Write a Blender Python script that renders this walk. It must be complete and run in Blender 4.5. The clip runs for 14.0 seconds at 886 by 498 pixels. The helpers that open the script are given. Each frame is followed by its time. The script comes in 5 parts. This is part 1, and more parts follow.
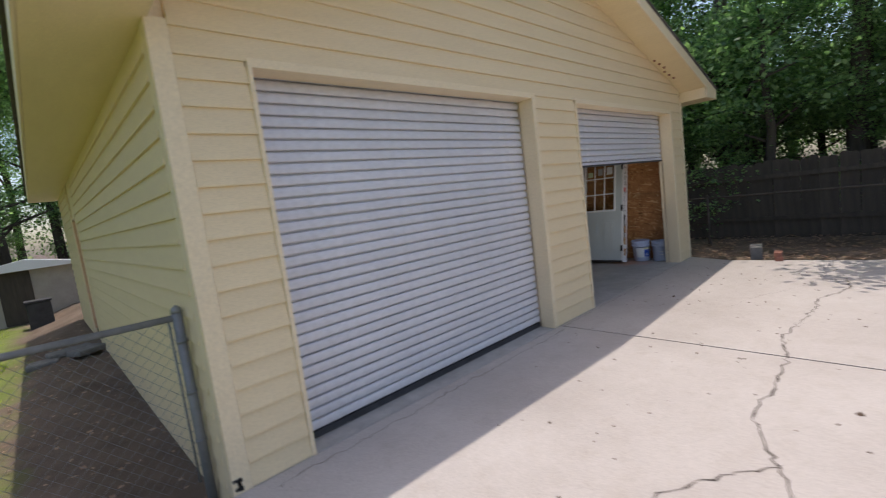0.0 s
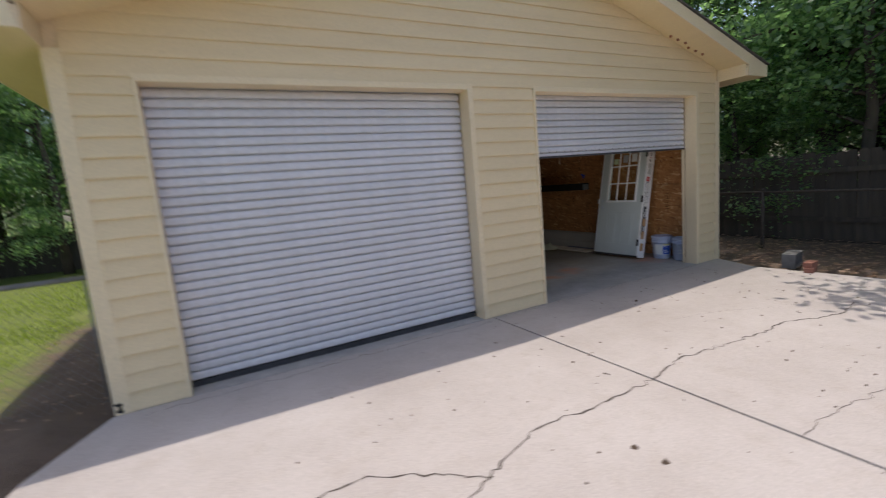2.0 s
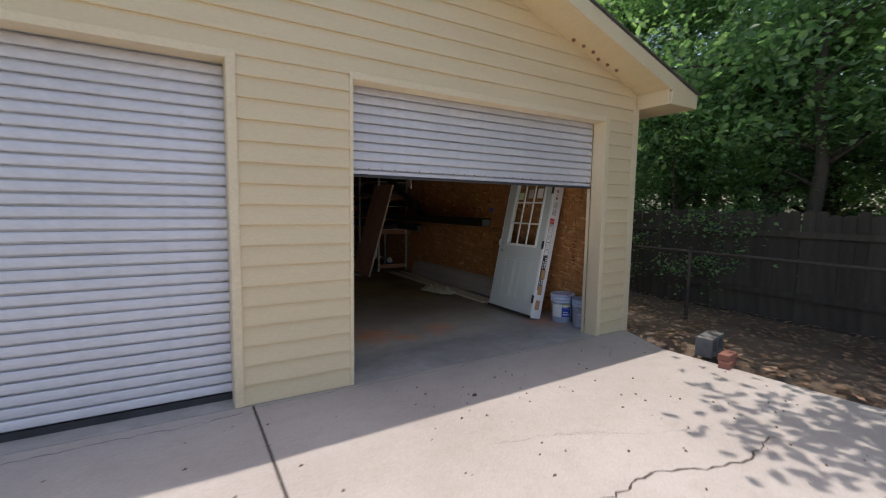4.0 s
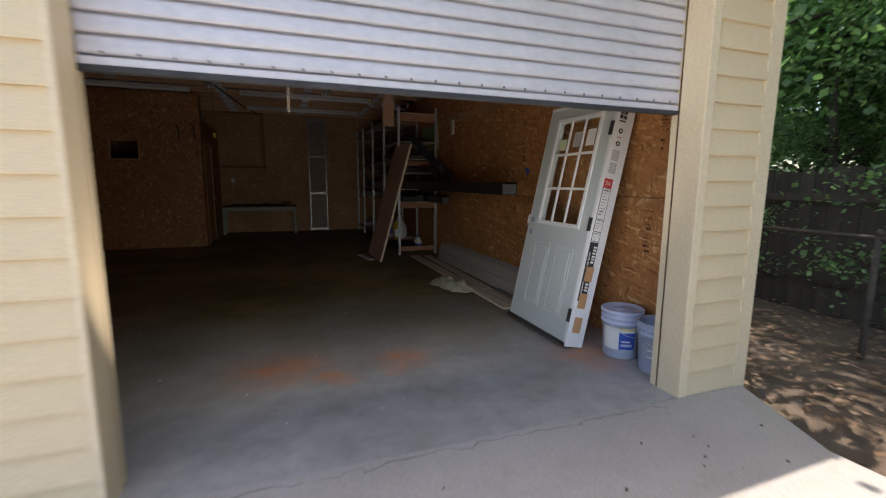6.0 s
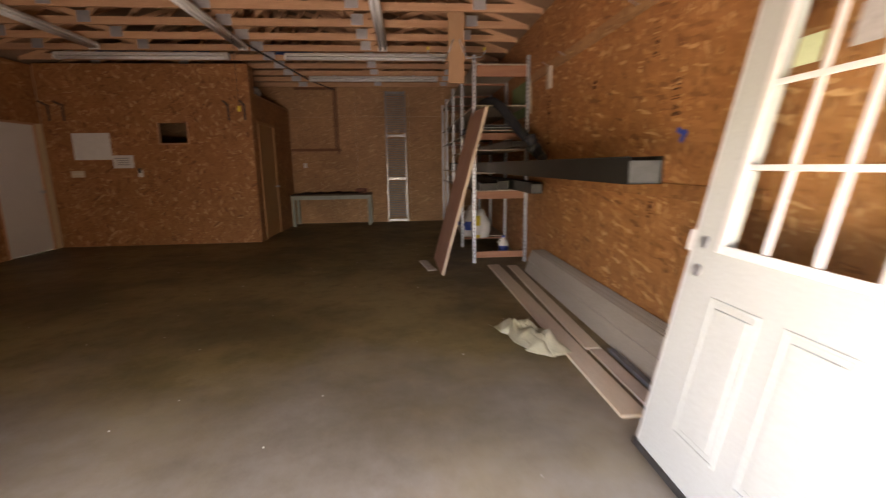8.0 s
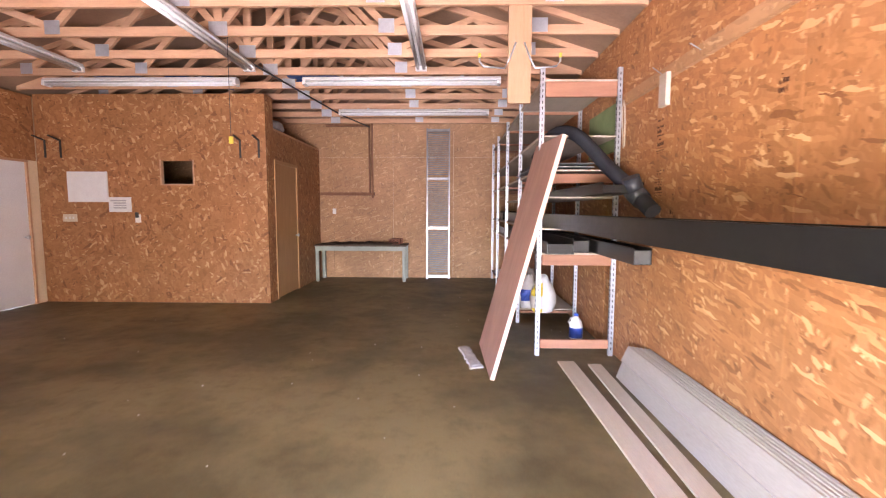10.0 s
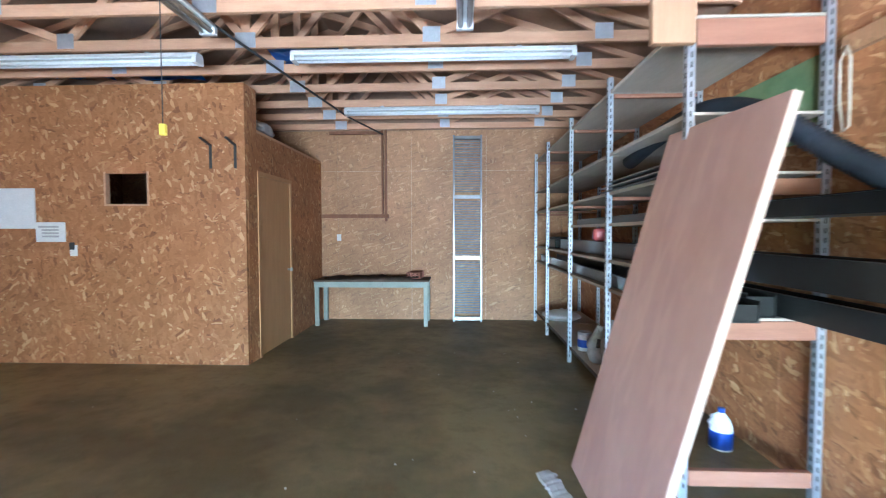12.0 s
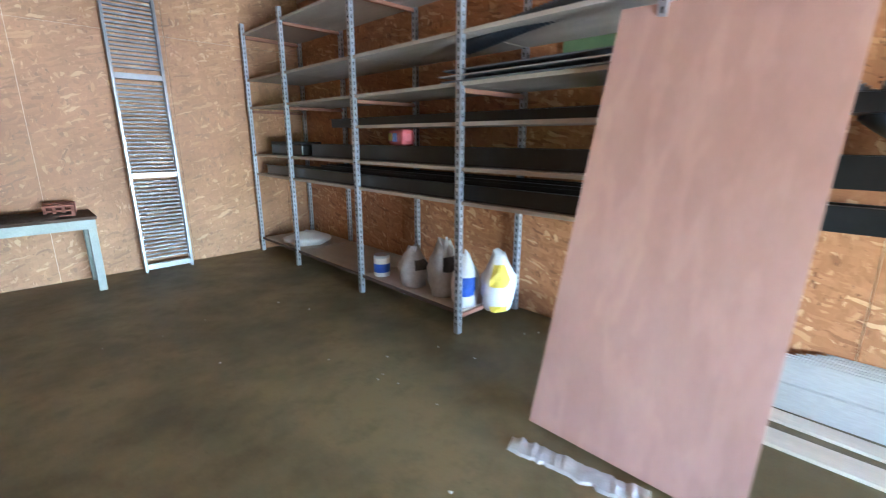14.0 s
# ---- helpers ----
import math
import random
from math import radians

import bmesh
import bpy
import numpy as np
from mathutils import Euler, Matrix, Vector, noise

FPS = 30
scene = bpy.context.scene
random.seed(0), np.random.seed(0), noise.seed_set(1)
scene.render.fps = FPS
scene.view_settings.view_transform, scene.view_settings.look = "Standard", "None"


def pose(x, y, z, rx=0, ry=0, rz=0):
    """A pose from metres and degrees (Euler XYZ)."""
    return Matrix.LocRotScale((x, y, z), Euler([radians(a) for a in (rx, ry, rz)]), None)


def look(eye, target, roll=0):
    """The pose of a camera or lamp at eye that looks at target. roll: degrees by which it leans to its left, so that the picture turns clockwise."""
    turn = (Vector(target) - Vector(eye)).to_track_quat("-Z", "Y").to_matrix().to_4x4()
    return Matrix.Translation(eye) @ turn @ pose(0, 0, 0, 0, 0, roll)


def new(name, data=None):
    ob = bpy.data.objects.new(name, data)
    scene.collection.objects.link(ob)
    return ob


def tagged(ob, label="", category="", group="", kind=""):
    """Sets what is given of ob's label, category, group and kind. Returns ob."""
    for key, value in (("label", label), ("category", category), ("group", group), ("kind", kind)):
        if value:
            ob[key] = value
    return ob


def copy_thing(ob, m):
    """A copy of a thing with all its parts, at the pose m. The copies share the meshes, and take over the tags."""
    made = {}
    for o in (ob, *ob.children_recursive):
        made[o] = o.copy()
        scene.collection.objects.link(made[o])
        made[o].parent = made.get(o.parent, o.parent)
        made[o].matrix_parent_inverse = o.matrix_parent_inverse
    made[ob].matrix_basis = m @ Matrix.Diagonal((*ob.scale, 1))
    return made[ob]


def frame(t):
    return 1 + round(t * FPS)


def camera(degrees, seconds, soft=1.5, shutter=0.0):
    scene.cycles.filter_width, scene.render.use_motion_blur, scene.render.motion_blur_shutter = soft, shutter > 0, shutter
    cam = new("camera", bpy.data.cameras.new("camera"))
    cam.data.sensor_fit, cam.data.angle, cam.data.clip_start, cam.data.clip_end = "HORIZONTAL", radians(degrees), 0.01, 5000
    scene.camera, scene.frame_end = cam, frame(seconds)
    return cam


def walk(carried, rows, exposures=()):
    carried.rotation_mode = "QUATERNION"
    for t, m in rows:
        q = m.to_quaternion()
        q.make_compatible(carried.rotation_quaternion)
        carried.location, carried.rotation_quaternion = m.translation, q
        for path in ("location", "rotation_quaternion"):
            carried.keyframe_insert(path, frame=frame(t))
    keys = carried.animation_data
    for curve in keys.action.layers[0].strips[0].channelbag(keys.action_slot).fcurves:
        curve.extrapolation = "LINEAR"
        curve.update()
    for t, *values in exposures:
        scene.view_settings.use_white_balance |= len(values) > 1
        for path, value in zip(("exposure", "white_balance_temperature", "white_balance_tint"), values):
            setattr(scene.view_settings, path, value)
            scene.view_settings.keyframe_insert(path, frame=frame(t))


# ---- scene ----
cam = camera(90.5, 14.0, 1.1, 0.6)
PATH = [
    (0, (1.369, 0.232, 1.573), (2.717, 1.694, 1.355), -7.3),
    (0.5, (1.593, -0.283, 1.566), (2.951, 1.165, 1.325), -7.5),
    (1, (1.866, -0.693, 1.575), (2.961, 0.96, 1.319), -9.2),
    (1.5, (2.307, -0.946, 1.578), (3.26, 0.794, 1.328), -8.6),
    (2, (2.847, -1.11, 1.548), (3.764, 0.644, 1.262), -5.1),
    (2.5, (3.435, -1.07, 1.512), (4.495, 0.586, 1.15), -1.0),
    (3, (4.037, -0.952, 1.498), (5.161, 0.666, 1.147), -0.5),
    (3.2, (4.269, -0.888, 1.524), (5.387, 0.759, 1.33), -1.1),
    (5.5, (6.616, 0.598, 1.411), (7.388, 2.422, 1.136), 0.8),
    (6, (7.089, 1.02, 1.345), (7.755, 2.88, 1.045), 0.4),
    (6.5, (7.458, 1.59, 1.378), (8.108, 3.452, 1.048), -0.9),
    (7, (7.762, 2.132, 1.39), (8.267, 4.032, 1.025), -0.9),
    (7.5, (7.908, 2.558, 1.368), (8.378, 4.467, 1.003), -0.6),
    (8, (8.146, 3.076, 1.322), (8.307, 5.034, 0.947), -0.8),
    (8.5, (8.176, 3.596, 1.271), (8.186, 5.561, 0.898), 1.0),
    (8.6, (8.186, 3.696, 1.28), (8.184, 5.662, 0.911), 0.5),
    (9, (8.229, 4.028, 1.366), (8.211, 6.006, 1.071), 0.4),
    (9.2, (8.235, 4.19, 1.374), (8.221, 6.172, 1.108), 0.0),
    (11.3, (8.123, 5.912, 1.443), (8.028, 7.908, 1.376), 0.5),
    (11.4, (8.093, 6.027, 1.449), (7.996, 8.024, 1.387), 0.3),
    (11.5, (8.057, 6.106, 1.456), (7.964, 8.103, 1.391), 0.2),
    (12, (7.851, 6.513, 1.45), (7.769, 8.509, 1.371), -0.1),
    (12.5, (7.619, 6.93, 1.452), (7.906, 8.907, 1.366), 2.0),
    (13, (7.334, 7.271, 1.443), (8.244, 9.048, 1.33), 3.1),
    (13.4, (7.146, 7.569, 1.421), (8.349, 9.128, 1.073), 3.0),
    (13.5, (7.107, 7.641, 1.419), (8.366, 9.117, 0.934), 1.1),
    (14, (6.854, 8.057, 1.413), (8.208, 9.444, 0.923), 0.1),
]
EXPOSURES = [
    (0.0, 0.5, 6800, 15), (3.0, 0.4, 6800, 15), (5.5, 1.25, 6900, 14), (6.0, 1.5, 7000, 14), (6.5, 2.05, 7300, 16), (7.0, 2.7, 7900, 19),
    (7.5, 3.0, 8400, 22), (8.0, 3.9, 8700, 26), (8.5, 4.7, 10000, 33), (9.0, 5.65, 9000, 45), (11.5, 6.45, 4620, -1), (12.5, 6.45, 4750, 1), (14.0, 6.85, 4800, 2),
]
walk(cam, [(t, look(eye, target, roll)) for t, eye, target, roll in PATH], EXPOSURES)

# world, sun
SUN_DIR = Vector((0.16, 0.10, 1.0)).normalized()
world = bpy.data.worlds.new("sky")
scene.world = world
world.use_nodes = True
wn = world.node_tree
sky = wn.nodes.new("ShaderNodeTexSky")
sky.sky_type = "NISHITA"
sky.sun_disc = False
sky.sun_elevation = math.asin(SUN_DIR.z)
sky.sun_rotation = math.atan2(SUN_DIR.x, SUN_DIR.y)
sky.air_density, sky.dust_density, sky.ozone_density = 1.0, 2.0, 1.0
wn.nodes["Background"].inputs[1].default_value = 0.15
wn.links.new(sky.outputs[0], wn.nodes["Background"].inputs[0])
sun = new("sun", bpy.data.lights.new("sun", "SUN"))
sun.data.energy, sun.data.angle, sun.data.color = 2.1, radians(0.53), (1.0, 0.96, 0.9)
sun.matrix_world = look(SUN_DIR * 30, (0, 0, 0))
# added lamp for daylight thrown up into the garage through the open roller door
port = new("doorway_fill_lamp", bpy.data.lights.new("doorway_fill_lamp", "AREA"))
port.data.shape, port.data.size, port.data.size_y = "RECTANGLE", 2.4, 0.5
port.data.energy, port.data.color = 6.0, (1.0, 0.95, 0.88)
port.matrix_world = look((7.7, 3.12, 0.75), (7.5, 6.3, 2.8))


# ---------- materials ----------
def nodes_of(name, rough=0.7, metal=0.0, base=(0.5, 0.5, 0.5)):
    m = bpy.data.materials.new(name)
    m.use_nodes = True
    b = m.node_tree.nodes["Principled BSDF"]
    b.inputs["Roughness"].default_value = rough
    b.inputs["Metallic"].default_value = metal
    b.inputs["Base Color"].default_value = (*base, 1)
    return m, m.node_tree, b


def add(nt, kind, **sets):
    n = nt.nodes.new(kind)
    for k, v in sets.items():
        n.inputs[k.replace("_", " ")].default_value = v
    return n


def coords(nt, scale=(1, 1, 1), rot=(0, 0, 0)):
    tc = nt.nodes.new("ShaderNodeTexCoord")
    mp = add(nt, "ShaderNodeMapping", Scale=scale, Rotation=rot)
    nt.links.new(tc.outputs["Object"], mp.inputs["Vector"])
    return mp.outputs["Vector"]


def ramp(nt, fac, stops):
    r = nt.nodes.new("ShaderNodeValToRGB")
    e = r.color_ramp.elements
    while len(e) < len(stops):
        e.new(0.5)
    for i, (p, c) in enumerate(stops):
        e[i].position, e[i].color = p, (*c, 1)
    nt.links.new(fac, r.inputs["Fac"])
    return r.outputs["Color"]


def blend(nt, fac, a, b, mode="MIX"):
    x = nt.nodes.new("ShaderNodeMix")
    x.data_type, x.blend_type = "RGBA", mode
    for sock, v in ((x.inputs[0], fac), (x.inputs[6], a), (x.inputs[7], b)):
        if isinstance(v, (int, float)):
            sock.default_value = v
        elif isinstance(v, tuple):
            sock.default_value = (*v, 1)
        else:
            nt.links.new(v, sock)
    return x.outputs[2]


def noise_of(nt, vec, scale, detail=6, rough=0.6):
    n = add(nt, "ShaderNodeTexNoise", Scale=scale, Detail=detail, Roughness=rough)
    nt.links.new(vec, n.inputs["Vector"])
    return n.outputs["Fac"]


def bump(nt, b, height, strength=0.3, dist=0.01):
    k = add(nt, "ShaderNodeBump", Strength=strength, Distance=dist)
    nt.links.new(height, k.inputs["Height"])
    nt.links.new(k.outputs["Normal"], b.inputs["Normal"])


def mottled(name, dark, light, scale=6, fine=60, rough=0.7, metal=0.0, bumpy=0.2, stretch=(1, 1, 1), vary=0.0, dist=0.005):
    """Two scales of variation between two colours, with fine relief; vary: per piece."""
    m, nt, b = nodes_of(name, rough, metal)
    v = coords(nt, stretch)
    big = noise_of(nt, v, scale, 5, 0.6)
    small = noise_of(nt, v, fine, 4, 0.65)
    c = ramp(nt, big, [(0.3, dark), (0.7, light)])
    mid = tuple((a + d) / 2 for a, d in zip(dark, light))
    c = blend(nt, 0.35, c, ramp(nt, small, [(0.3, tuple(x * 0.75 for x in mid)), (0.7, tuple(min(1, x * 1.2) for x in mid))]))
    if vary:
        oi = nt.nodes.new("ShaderNodeObjectInfo")
        c = blend(nt, 1.0, c, ramp(nt, oi.outputs["Random"], [(0, (1 - vary,) * 3), (1, (1, 1, 1))]), "MULTIPLY")
    nt.links.new(c, b.inputs["Base Color"])
    rr = add(nt, "ShaderNodeMapRange", To_Min=max(0.05, rough - 0.1), To_Max=min(1, rough + 0.12))
    nt.links.new(small, rr.inputs["Value"])
    nt.links.new(rr.outputs[0], b.inputs["Roughness"])
    if bumpy:
        bump(nt, b, small, bumpy, dist)
    return m


def osb(name, gain=1.0, pale=0.0, upright=False):
    """Oriented strand board: layers of pressed wood flakes, lying or standing."""
    m, nt, b = nodes_of(name, 0.6)
    col, hts = None, None
    long, wide = 10.0, 38.0
    a, c = (wide, long) if upright else (long, wide)
    lay = [((a, a, c), (0.12, 0.12, 0.3)), ((a * 1.2, a * 1.2, c * 1.15), (-0.38, -0.38, 1.9)), ((a * 0.8, a * 0.8, c * 0.85), (0.62, 0.55, 1.1)), ((c * 0.8, c * 0.8, a * 1.3), (-0.2, 0.3, 2.3))]
    stops = [(0.0, (0.22, 0.085, 0.03)), (0.1, (0.38, 0.158, 0.054)), (0.5, (0.455, 0.20, 0.07)), (0.85, (0.53, 0.25, 0.095)), (0.92, (0.62, 0.34, 0.145)), (1.0, (0.80, 0.52, 0.27))]
    for i, (sc, rot) in enumerate(lay):
        v0 = coords(nt, (1, 1, 1), rot)
        wob = nt.nodes.new("ShaderNodeTexNoise")
        wob.inputs["Scale"].default_value = 11
        nt.links.new(v0, wob.inputs["Vector"])
        va = nt.nodes.new("ShaderNodeVectorMath")
        va.operation = "MULTIPLY_ADD"
        nt.links.new(wob.outputs["Color"], va.inputs[0])
        va.inputs[1].default_value = (0.05, 0.05, 0.05)
        nt.links.new(v0, va.inputs[2])
        mp = add(nt, "ShaderNodeMapping", Scale=sc, Location=(3.7 * i, 1.9 * i, 5.3 * i))
        nt.links.new(va.outputs[0], mp.inputs["Vector"])
        vo = nt.nodes.new("ShaderNodeTexVoronoi")
        vo.inputs["Scale"].default_value = 1.0
        nt.links.new(mp.outputs[0], vo.inputs["Vector"])
        sp = nt.nodes.new("ShaderNodeSeparateColor")
        nt.links.new(vo.outputs["Color"], sp.inputs[0])
        k = ramp(nt, sp.outputs[0], stops)
        if col is None:
            col, hts = k, sp.outputs[1]
        else:
            pick = nt.nodes.new("ShaderNodeMath")
            pick.operation = "GREATER_THAN"
            nt.links.new(sp.outputs[2], pick.inputs[0])
            pick.inputs[1].default_value = 0.58
            col = blend(nt, pick.outputs[0], col, k)
    fib = noise_of(nt, coords(nt, (3, 3, 0.4) if upright else (0.5, 0.5, 3)), 60, 4, 0.7)
    col = blend(nt, 0.2, col, ramp(nt, fib, [(0.3, (0.22, 0.085, 0.028)), (0.7, (0.60, 0.30, 0.12))]))
    spots = noise_of(nt, coords(nt, (18, 18, 9) if upright else (9, 9, 22)), 2.2, 3, 0.6)
    col = blend(nt, ramp(nt, spots, [(0.67, (0, 0, 0)), (0.71, (0.8, 0.8, 0.8))]), col, (0.10, 0.042, 0.018))
    stain = noise_of(nt, coords(nt), 0.9, 5, 0.65)
    col = blend(nt, 0.75, col, ramp(nt, stain, [(0.3, (0.66 * gain,) * 3), (0.7, (1.1 * gain,) * 3)]), "MULTIPLY")
    col = blend(nt, pale, col, blend(nt, 0.55, (0.45, 0.33, 0.19), ramp(nt, stain, [(0.35, (0.24, 0.17, 0.095)), (0.64, (0.60, 0.46, 0.28))])))
    nt.links.new(col, b.inputs["Base Color"])
    bump(nt, b, hts, 0.3, 0.002)
    return m


def concrete(name, dark, light, stain, rough=0.85, orange=False):
    m, nt, b = nodes_of(name, rough)
    v = coords(nt)
    big = noise_of(nt, v, 0.7, 8, 0.62)
    mid = noise_of(nt, v, 5, 8, 0.7)
    fine = noise_of(nt, v, 95, 4, 0.75)
    c = ramp(nt, big, [(0.41, dark), (0.6, light)] if orange else [(0.3, dark), (0.68, light)])
    c = blend(nt, ramp(nt, mid, [(0.5, (0, 0, 0)), (0.75, (0.55, 0.55, 0.55))]), c, stain)
    c = blend(nt, 0.22 if orange else 0.4, c, ramp(nt, fine, [(0.3, tuple(x * 0.55 for x in light)), (0.7, tuple(min(1, x * 1.25) for x in light))]))
    pits = nt.nodes.new("ShaderNodeTexVoronoi")
    pits.inputs["Scale"].default_value = 14
    nt.links.new(v, pits.inputs["Vector"])
    c = blend(nt, ramp(nt, pits.outputs["Distance"], [(0.03, (0.5, 0.5, 0.5)), (0.07, (0, 0, 0))]), c, tuple(x * 0.5 for x in dark))
    if orange:
        far = nt.nodes.new("ShaderNodeTexCoord")
        sep = nt.nodes.new("ShaderNodeSeparateXYZ")
        nt.links.new(far.outputs["Object"], sep.inputs[0])
        wob = add(nt, "ShaderNodeTexNoise", Scale=2.4, Detail=7.0, Roughness=0.7)
        nt.links.new(v, wob.inputs["Vector"])
        warp = nt.nodes.new("ShaderNodeVectorMath")
        warp.operation = "MULTIPLY_ADD"
        nt.links.new(wob.outputs["Color"], warp.inputs[0])
        warp.inputs[1].default_value = (0.75, 0.55, 0.0)
        nt.links.new(far.outputs["Object"], warp.inputs[2])
        heap = None
        for hx, hy, size in ((6.98, 4.25, 0.42), (7.9, 4.13, 0.27), (9.3, 3.74, 0.4), (7.35, 4.0, 0.2)):
            dd = nt.nodes.new("ShaderNodeVectorMath")
            dd.operation = "DISTANCE"
            nt.links.new(warp.outputs[0], dd.inputs[0])
            dd.inputs[1].default_value = (hx + 0.375, hy + 0.275, 0.0)
            near = nt.nodes.new("ShaderNodeMapRange")
            for k, val in (("From Min", size), ("From Max", size * 0.25), ("To Min", 0.0), ("To Max", 0.8)):
                near.inputs[k].default_value = val
            nt.links.new(dd.outputs["Value"], near.inputs["Value"])
            if heap is None:
                heap = near.outputs[0]
            else:
                mx = nt.nodes.new("ShaderNodeMath")
                mx.operation = "MAXIMUM"
                nt.links.new(heap, mx.inputs[0])
                nt.links.new(near.outputs[0], mx.inputs[1])
                heap = mx.outputs[0]
        mul = nt.nodes.new("ShaderNodeMath")
        mul.operation = "MULTIPLY"
        nt.links.new(heap, mul.inputs[0])
        patchy = nt.nodes.new("ShaderNodeMapRange")
        for k, val in (("From Min", 0.35), ("From Max", 0.6), ("To Min", 0.25), ("To Max", 1.0)):
            patchy.inputs[k].default_value = val
        nt.links.new(mid, patchy.inputs["Value"])
        nt.links.new(patchy.outputs[0], mul.inputs[1])
        # greyer by the door, and painted paler to stand in for daylight there
        entry_light = nt.nodes.new("ShaderNodeMapRange")
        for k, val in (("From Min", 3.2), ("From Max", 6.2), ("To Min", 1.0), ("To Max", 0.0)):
            entry_light.inputs[k].default_value = val
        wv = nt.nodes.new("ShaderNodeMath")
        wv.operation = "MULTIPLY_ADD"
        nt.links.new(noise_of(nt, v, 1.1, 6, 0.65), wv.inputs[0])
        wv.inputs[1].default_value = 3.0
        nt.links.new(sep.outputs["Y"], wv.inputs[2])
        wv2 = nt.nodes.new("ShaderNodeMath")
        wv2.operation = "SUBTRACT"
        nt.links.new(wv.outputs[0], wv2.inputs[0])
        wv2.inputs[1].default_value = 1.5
        nt.links.new(wv2.outputs[0], entry_light.inputs["Value"])
        c = blend(nt, entry_light.outputs[0], c, ramp(nt, mid, [(0.3, (0.30, 0.285, 0.265)), (0.7, (0.48, 0.46, 0.435))]))
        c = blend(nt, mul.outputs[0], c, (0.55, 0.2, 0.075))
    nt.links.new(c, b.inputs["Base Color"])
    rr = add(nt, "ShaderNodeMapRange", To_Min=rough - 0.25, To_Max=min(1.0, rough + 0.1))
    nt.links.new(mid, rr.inputs["Value"])
    nt.links.new(rr.outputs[0], b.inputs["Roughness"])
    bump(nt, b, fine, 0.25, 0.003)
    return m


def leafy(name, a, c2, trans=0.35):
    m, nt, b = nodes_of(name, 0.5)
    g = nt.nodes.new("ShaderNodeNewGeometry")
    col = ramp(nt, g.outputs["Random Per Island"], [(0, a), (1, c2)])
    nt.links.new(col, b.inputs["Base Color"])
    t = nt.nodes.new("ShaderNodeBsdfTranslucent")
    nt.links.new(blend(nt, 1.0, col, (1.45, 1.7, 0.85), "MULTIPLY"), t.inputs[0])
    mx = nt.nodes.new("ShaderNodeMixShader")
    mx.inputs[0].default_value = trans
    nt.links.new(b.outputs[0], mx.inputs[1])
    nt.links.new(t.outputs[0], mx.inputs[2])
    nt.links.new(mx.outputs[0], nt.nodes["Material Output"].inputs[0])
    return m


M_SIDING = mottled("cream_vinyl", (0.72, 0.57, 0.355), (0.79, 0.64, 0.41), 1.5, 40, 0.5, 0, 0.06, (1, 1, 6), 0.05)
M_TRIM = mottled("cream_trim", (0.74, 0.60, 0.395), (0.81, 0.67, 0.46), 2, 50, 0.45, 0, 0.05)
M_SOFFIT = mottled("cream_soffit", (0.74, 0.59, 0.35), (0.80, 0.65, 0.40), 2, 30, 0.5, 0, 0.05, (6, 1, 1))
M_STEEL = mottled("painted_steel_curtain", (0.60, 0.585, 0.61), (0.71, 0.69, 0.715), 1.2, 30, 0.42, 0.15, 0.05, (0.5, 1, 1), 0.07)
M_RUBBER = mottled("black_rubber", (0.02, 0.02, 0.022), (0.05, 0.05, 0.055), 8, 60, 0.7, 0, 0.2)
M_GREYBAR = mottled("grey_bar", (0.13, 0.14, 0.155), (0.19, 0.2, 0.22), 6, 60, 0.5, 0.3, 0.1)
M_OSB = osb("strand_board", 0.8)
M_OSBR = osb("strand_board_upright", 1.0, 0.0, True)
M_OSB2 = osb("strand_board_pale", 0.92, 0.34, True)
M_STUD = mottled("stud_wood", (0.53, 0.29, 0.165), (0.72, 0.455, 0.28), 3, 30, 0.7, 0, 0.2, (0.6, 6, 6), 0.25)
M_STUDY = mottled("pale_pine", (0.34, 0.20, 0.105), (0.43, 0.27, 0.155), 3, 30, 0.65, 0, 0.15, (8, 8, 0.7), 0.1)
M_REDWOOD = mottled("red_pine", (0.31, 0.145, 0.085), (0.43, 0.215, 0.13), 4, 40, 0.7, 0, 0.2, (0.7, 6, 6), 0.2)
M_DECK = mottled("roof_deck", (0.26, 0.165, 0.105), (0.42, 0.285, 0.19), 2, 30, 0.85, 0, 0.2)
M_PLATE = mottled("truss_plate", (0.45, 0.48, 0.52), (0.6, 0.63, 0.68), 20, 90, 0.4, 0.6, 0.3)
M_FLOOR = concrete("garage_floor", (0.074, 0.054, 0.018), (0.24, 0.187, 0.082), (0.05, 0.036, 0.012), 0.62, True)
M_DRIVE = concrete("drive_concrete", (0.35, 0.305, 0.27), (0.52, 0.475, 0.44), (0.34, 0.275, 0.215), 0.9)
M_CRACK = mottled("dirt_filled_crack", (0.04, 0.032, 0.025), (0.1, 0.08, 0.065), 20, 90, 1.0, 0, 0.3)
M_WHITE = mottled("white_paint", (0.70, 0.71, 0.71), (0.78, 0.79, 0.79), 2, 60, 0.4, 0, 0.04)
M_DOORW = mottled("primed_door_white", (0.47, 0.52, 0.51), (0.53, 0.58, 0.57), 1.5, 70, 0.38, 0, 0.04)
M_TUBE = mottled("lamp_white_glass", (0.78, 0.82, 0.86), (0.86, 0.89, 0.92), 3, 40, 0.18, 0, 0.0)
M_TREAD = mottled("dull_ramp_metal", (0.12, 0.125, 0.13), (0.3, 0.31, 0.32), 14, 90, 0.5, 0.5, 0.2)
M_GALV = mottled("galvanised_steel", (0.42, 0.47, 0.52), (0.62, 0.67, 0.72), 12, 90, 0.36, 0.7, 0.12)
M_HOLE = mottled("hole_dark", (0.01, 0.01, 0.01), (0.03, 0.03, 0.03), 8, 40, 1.0)
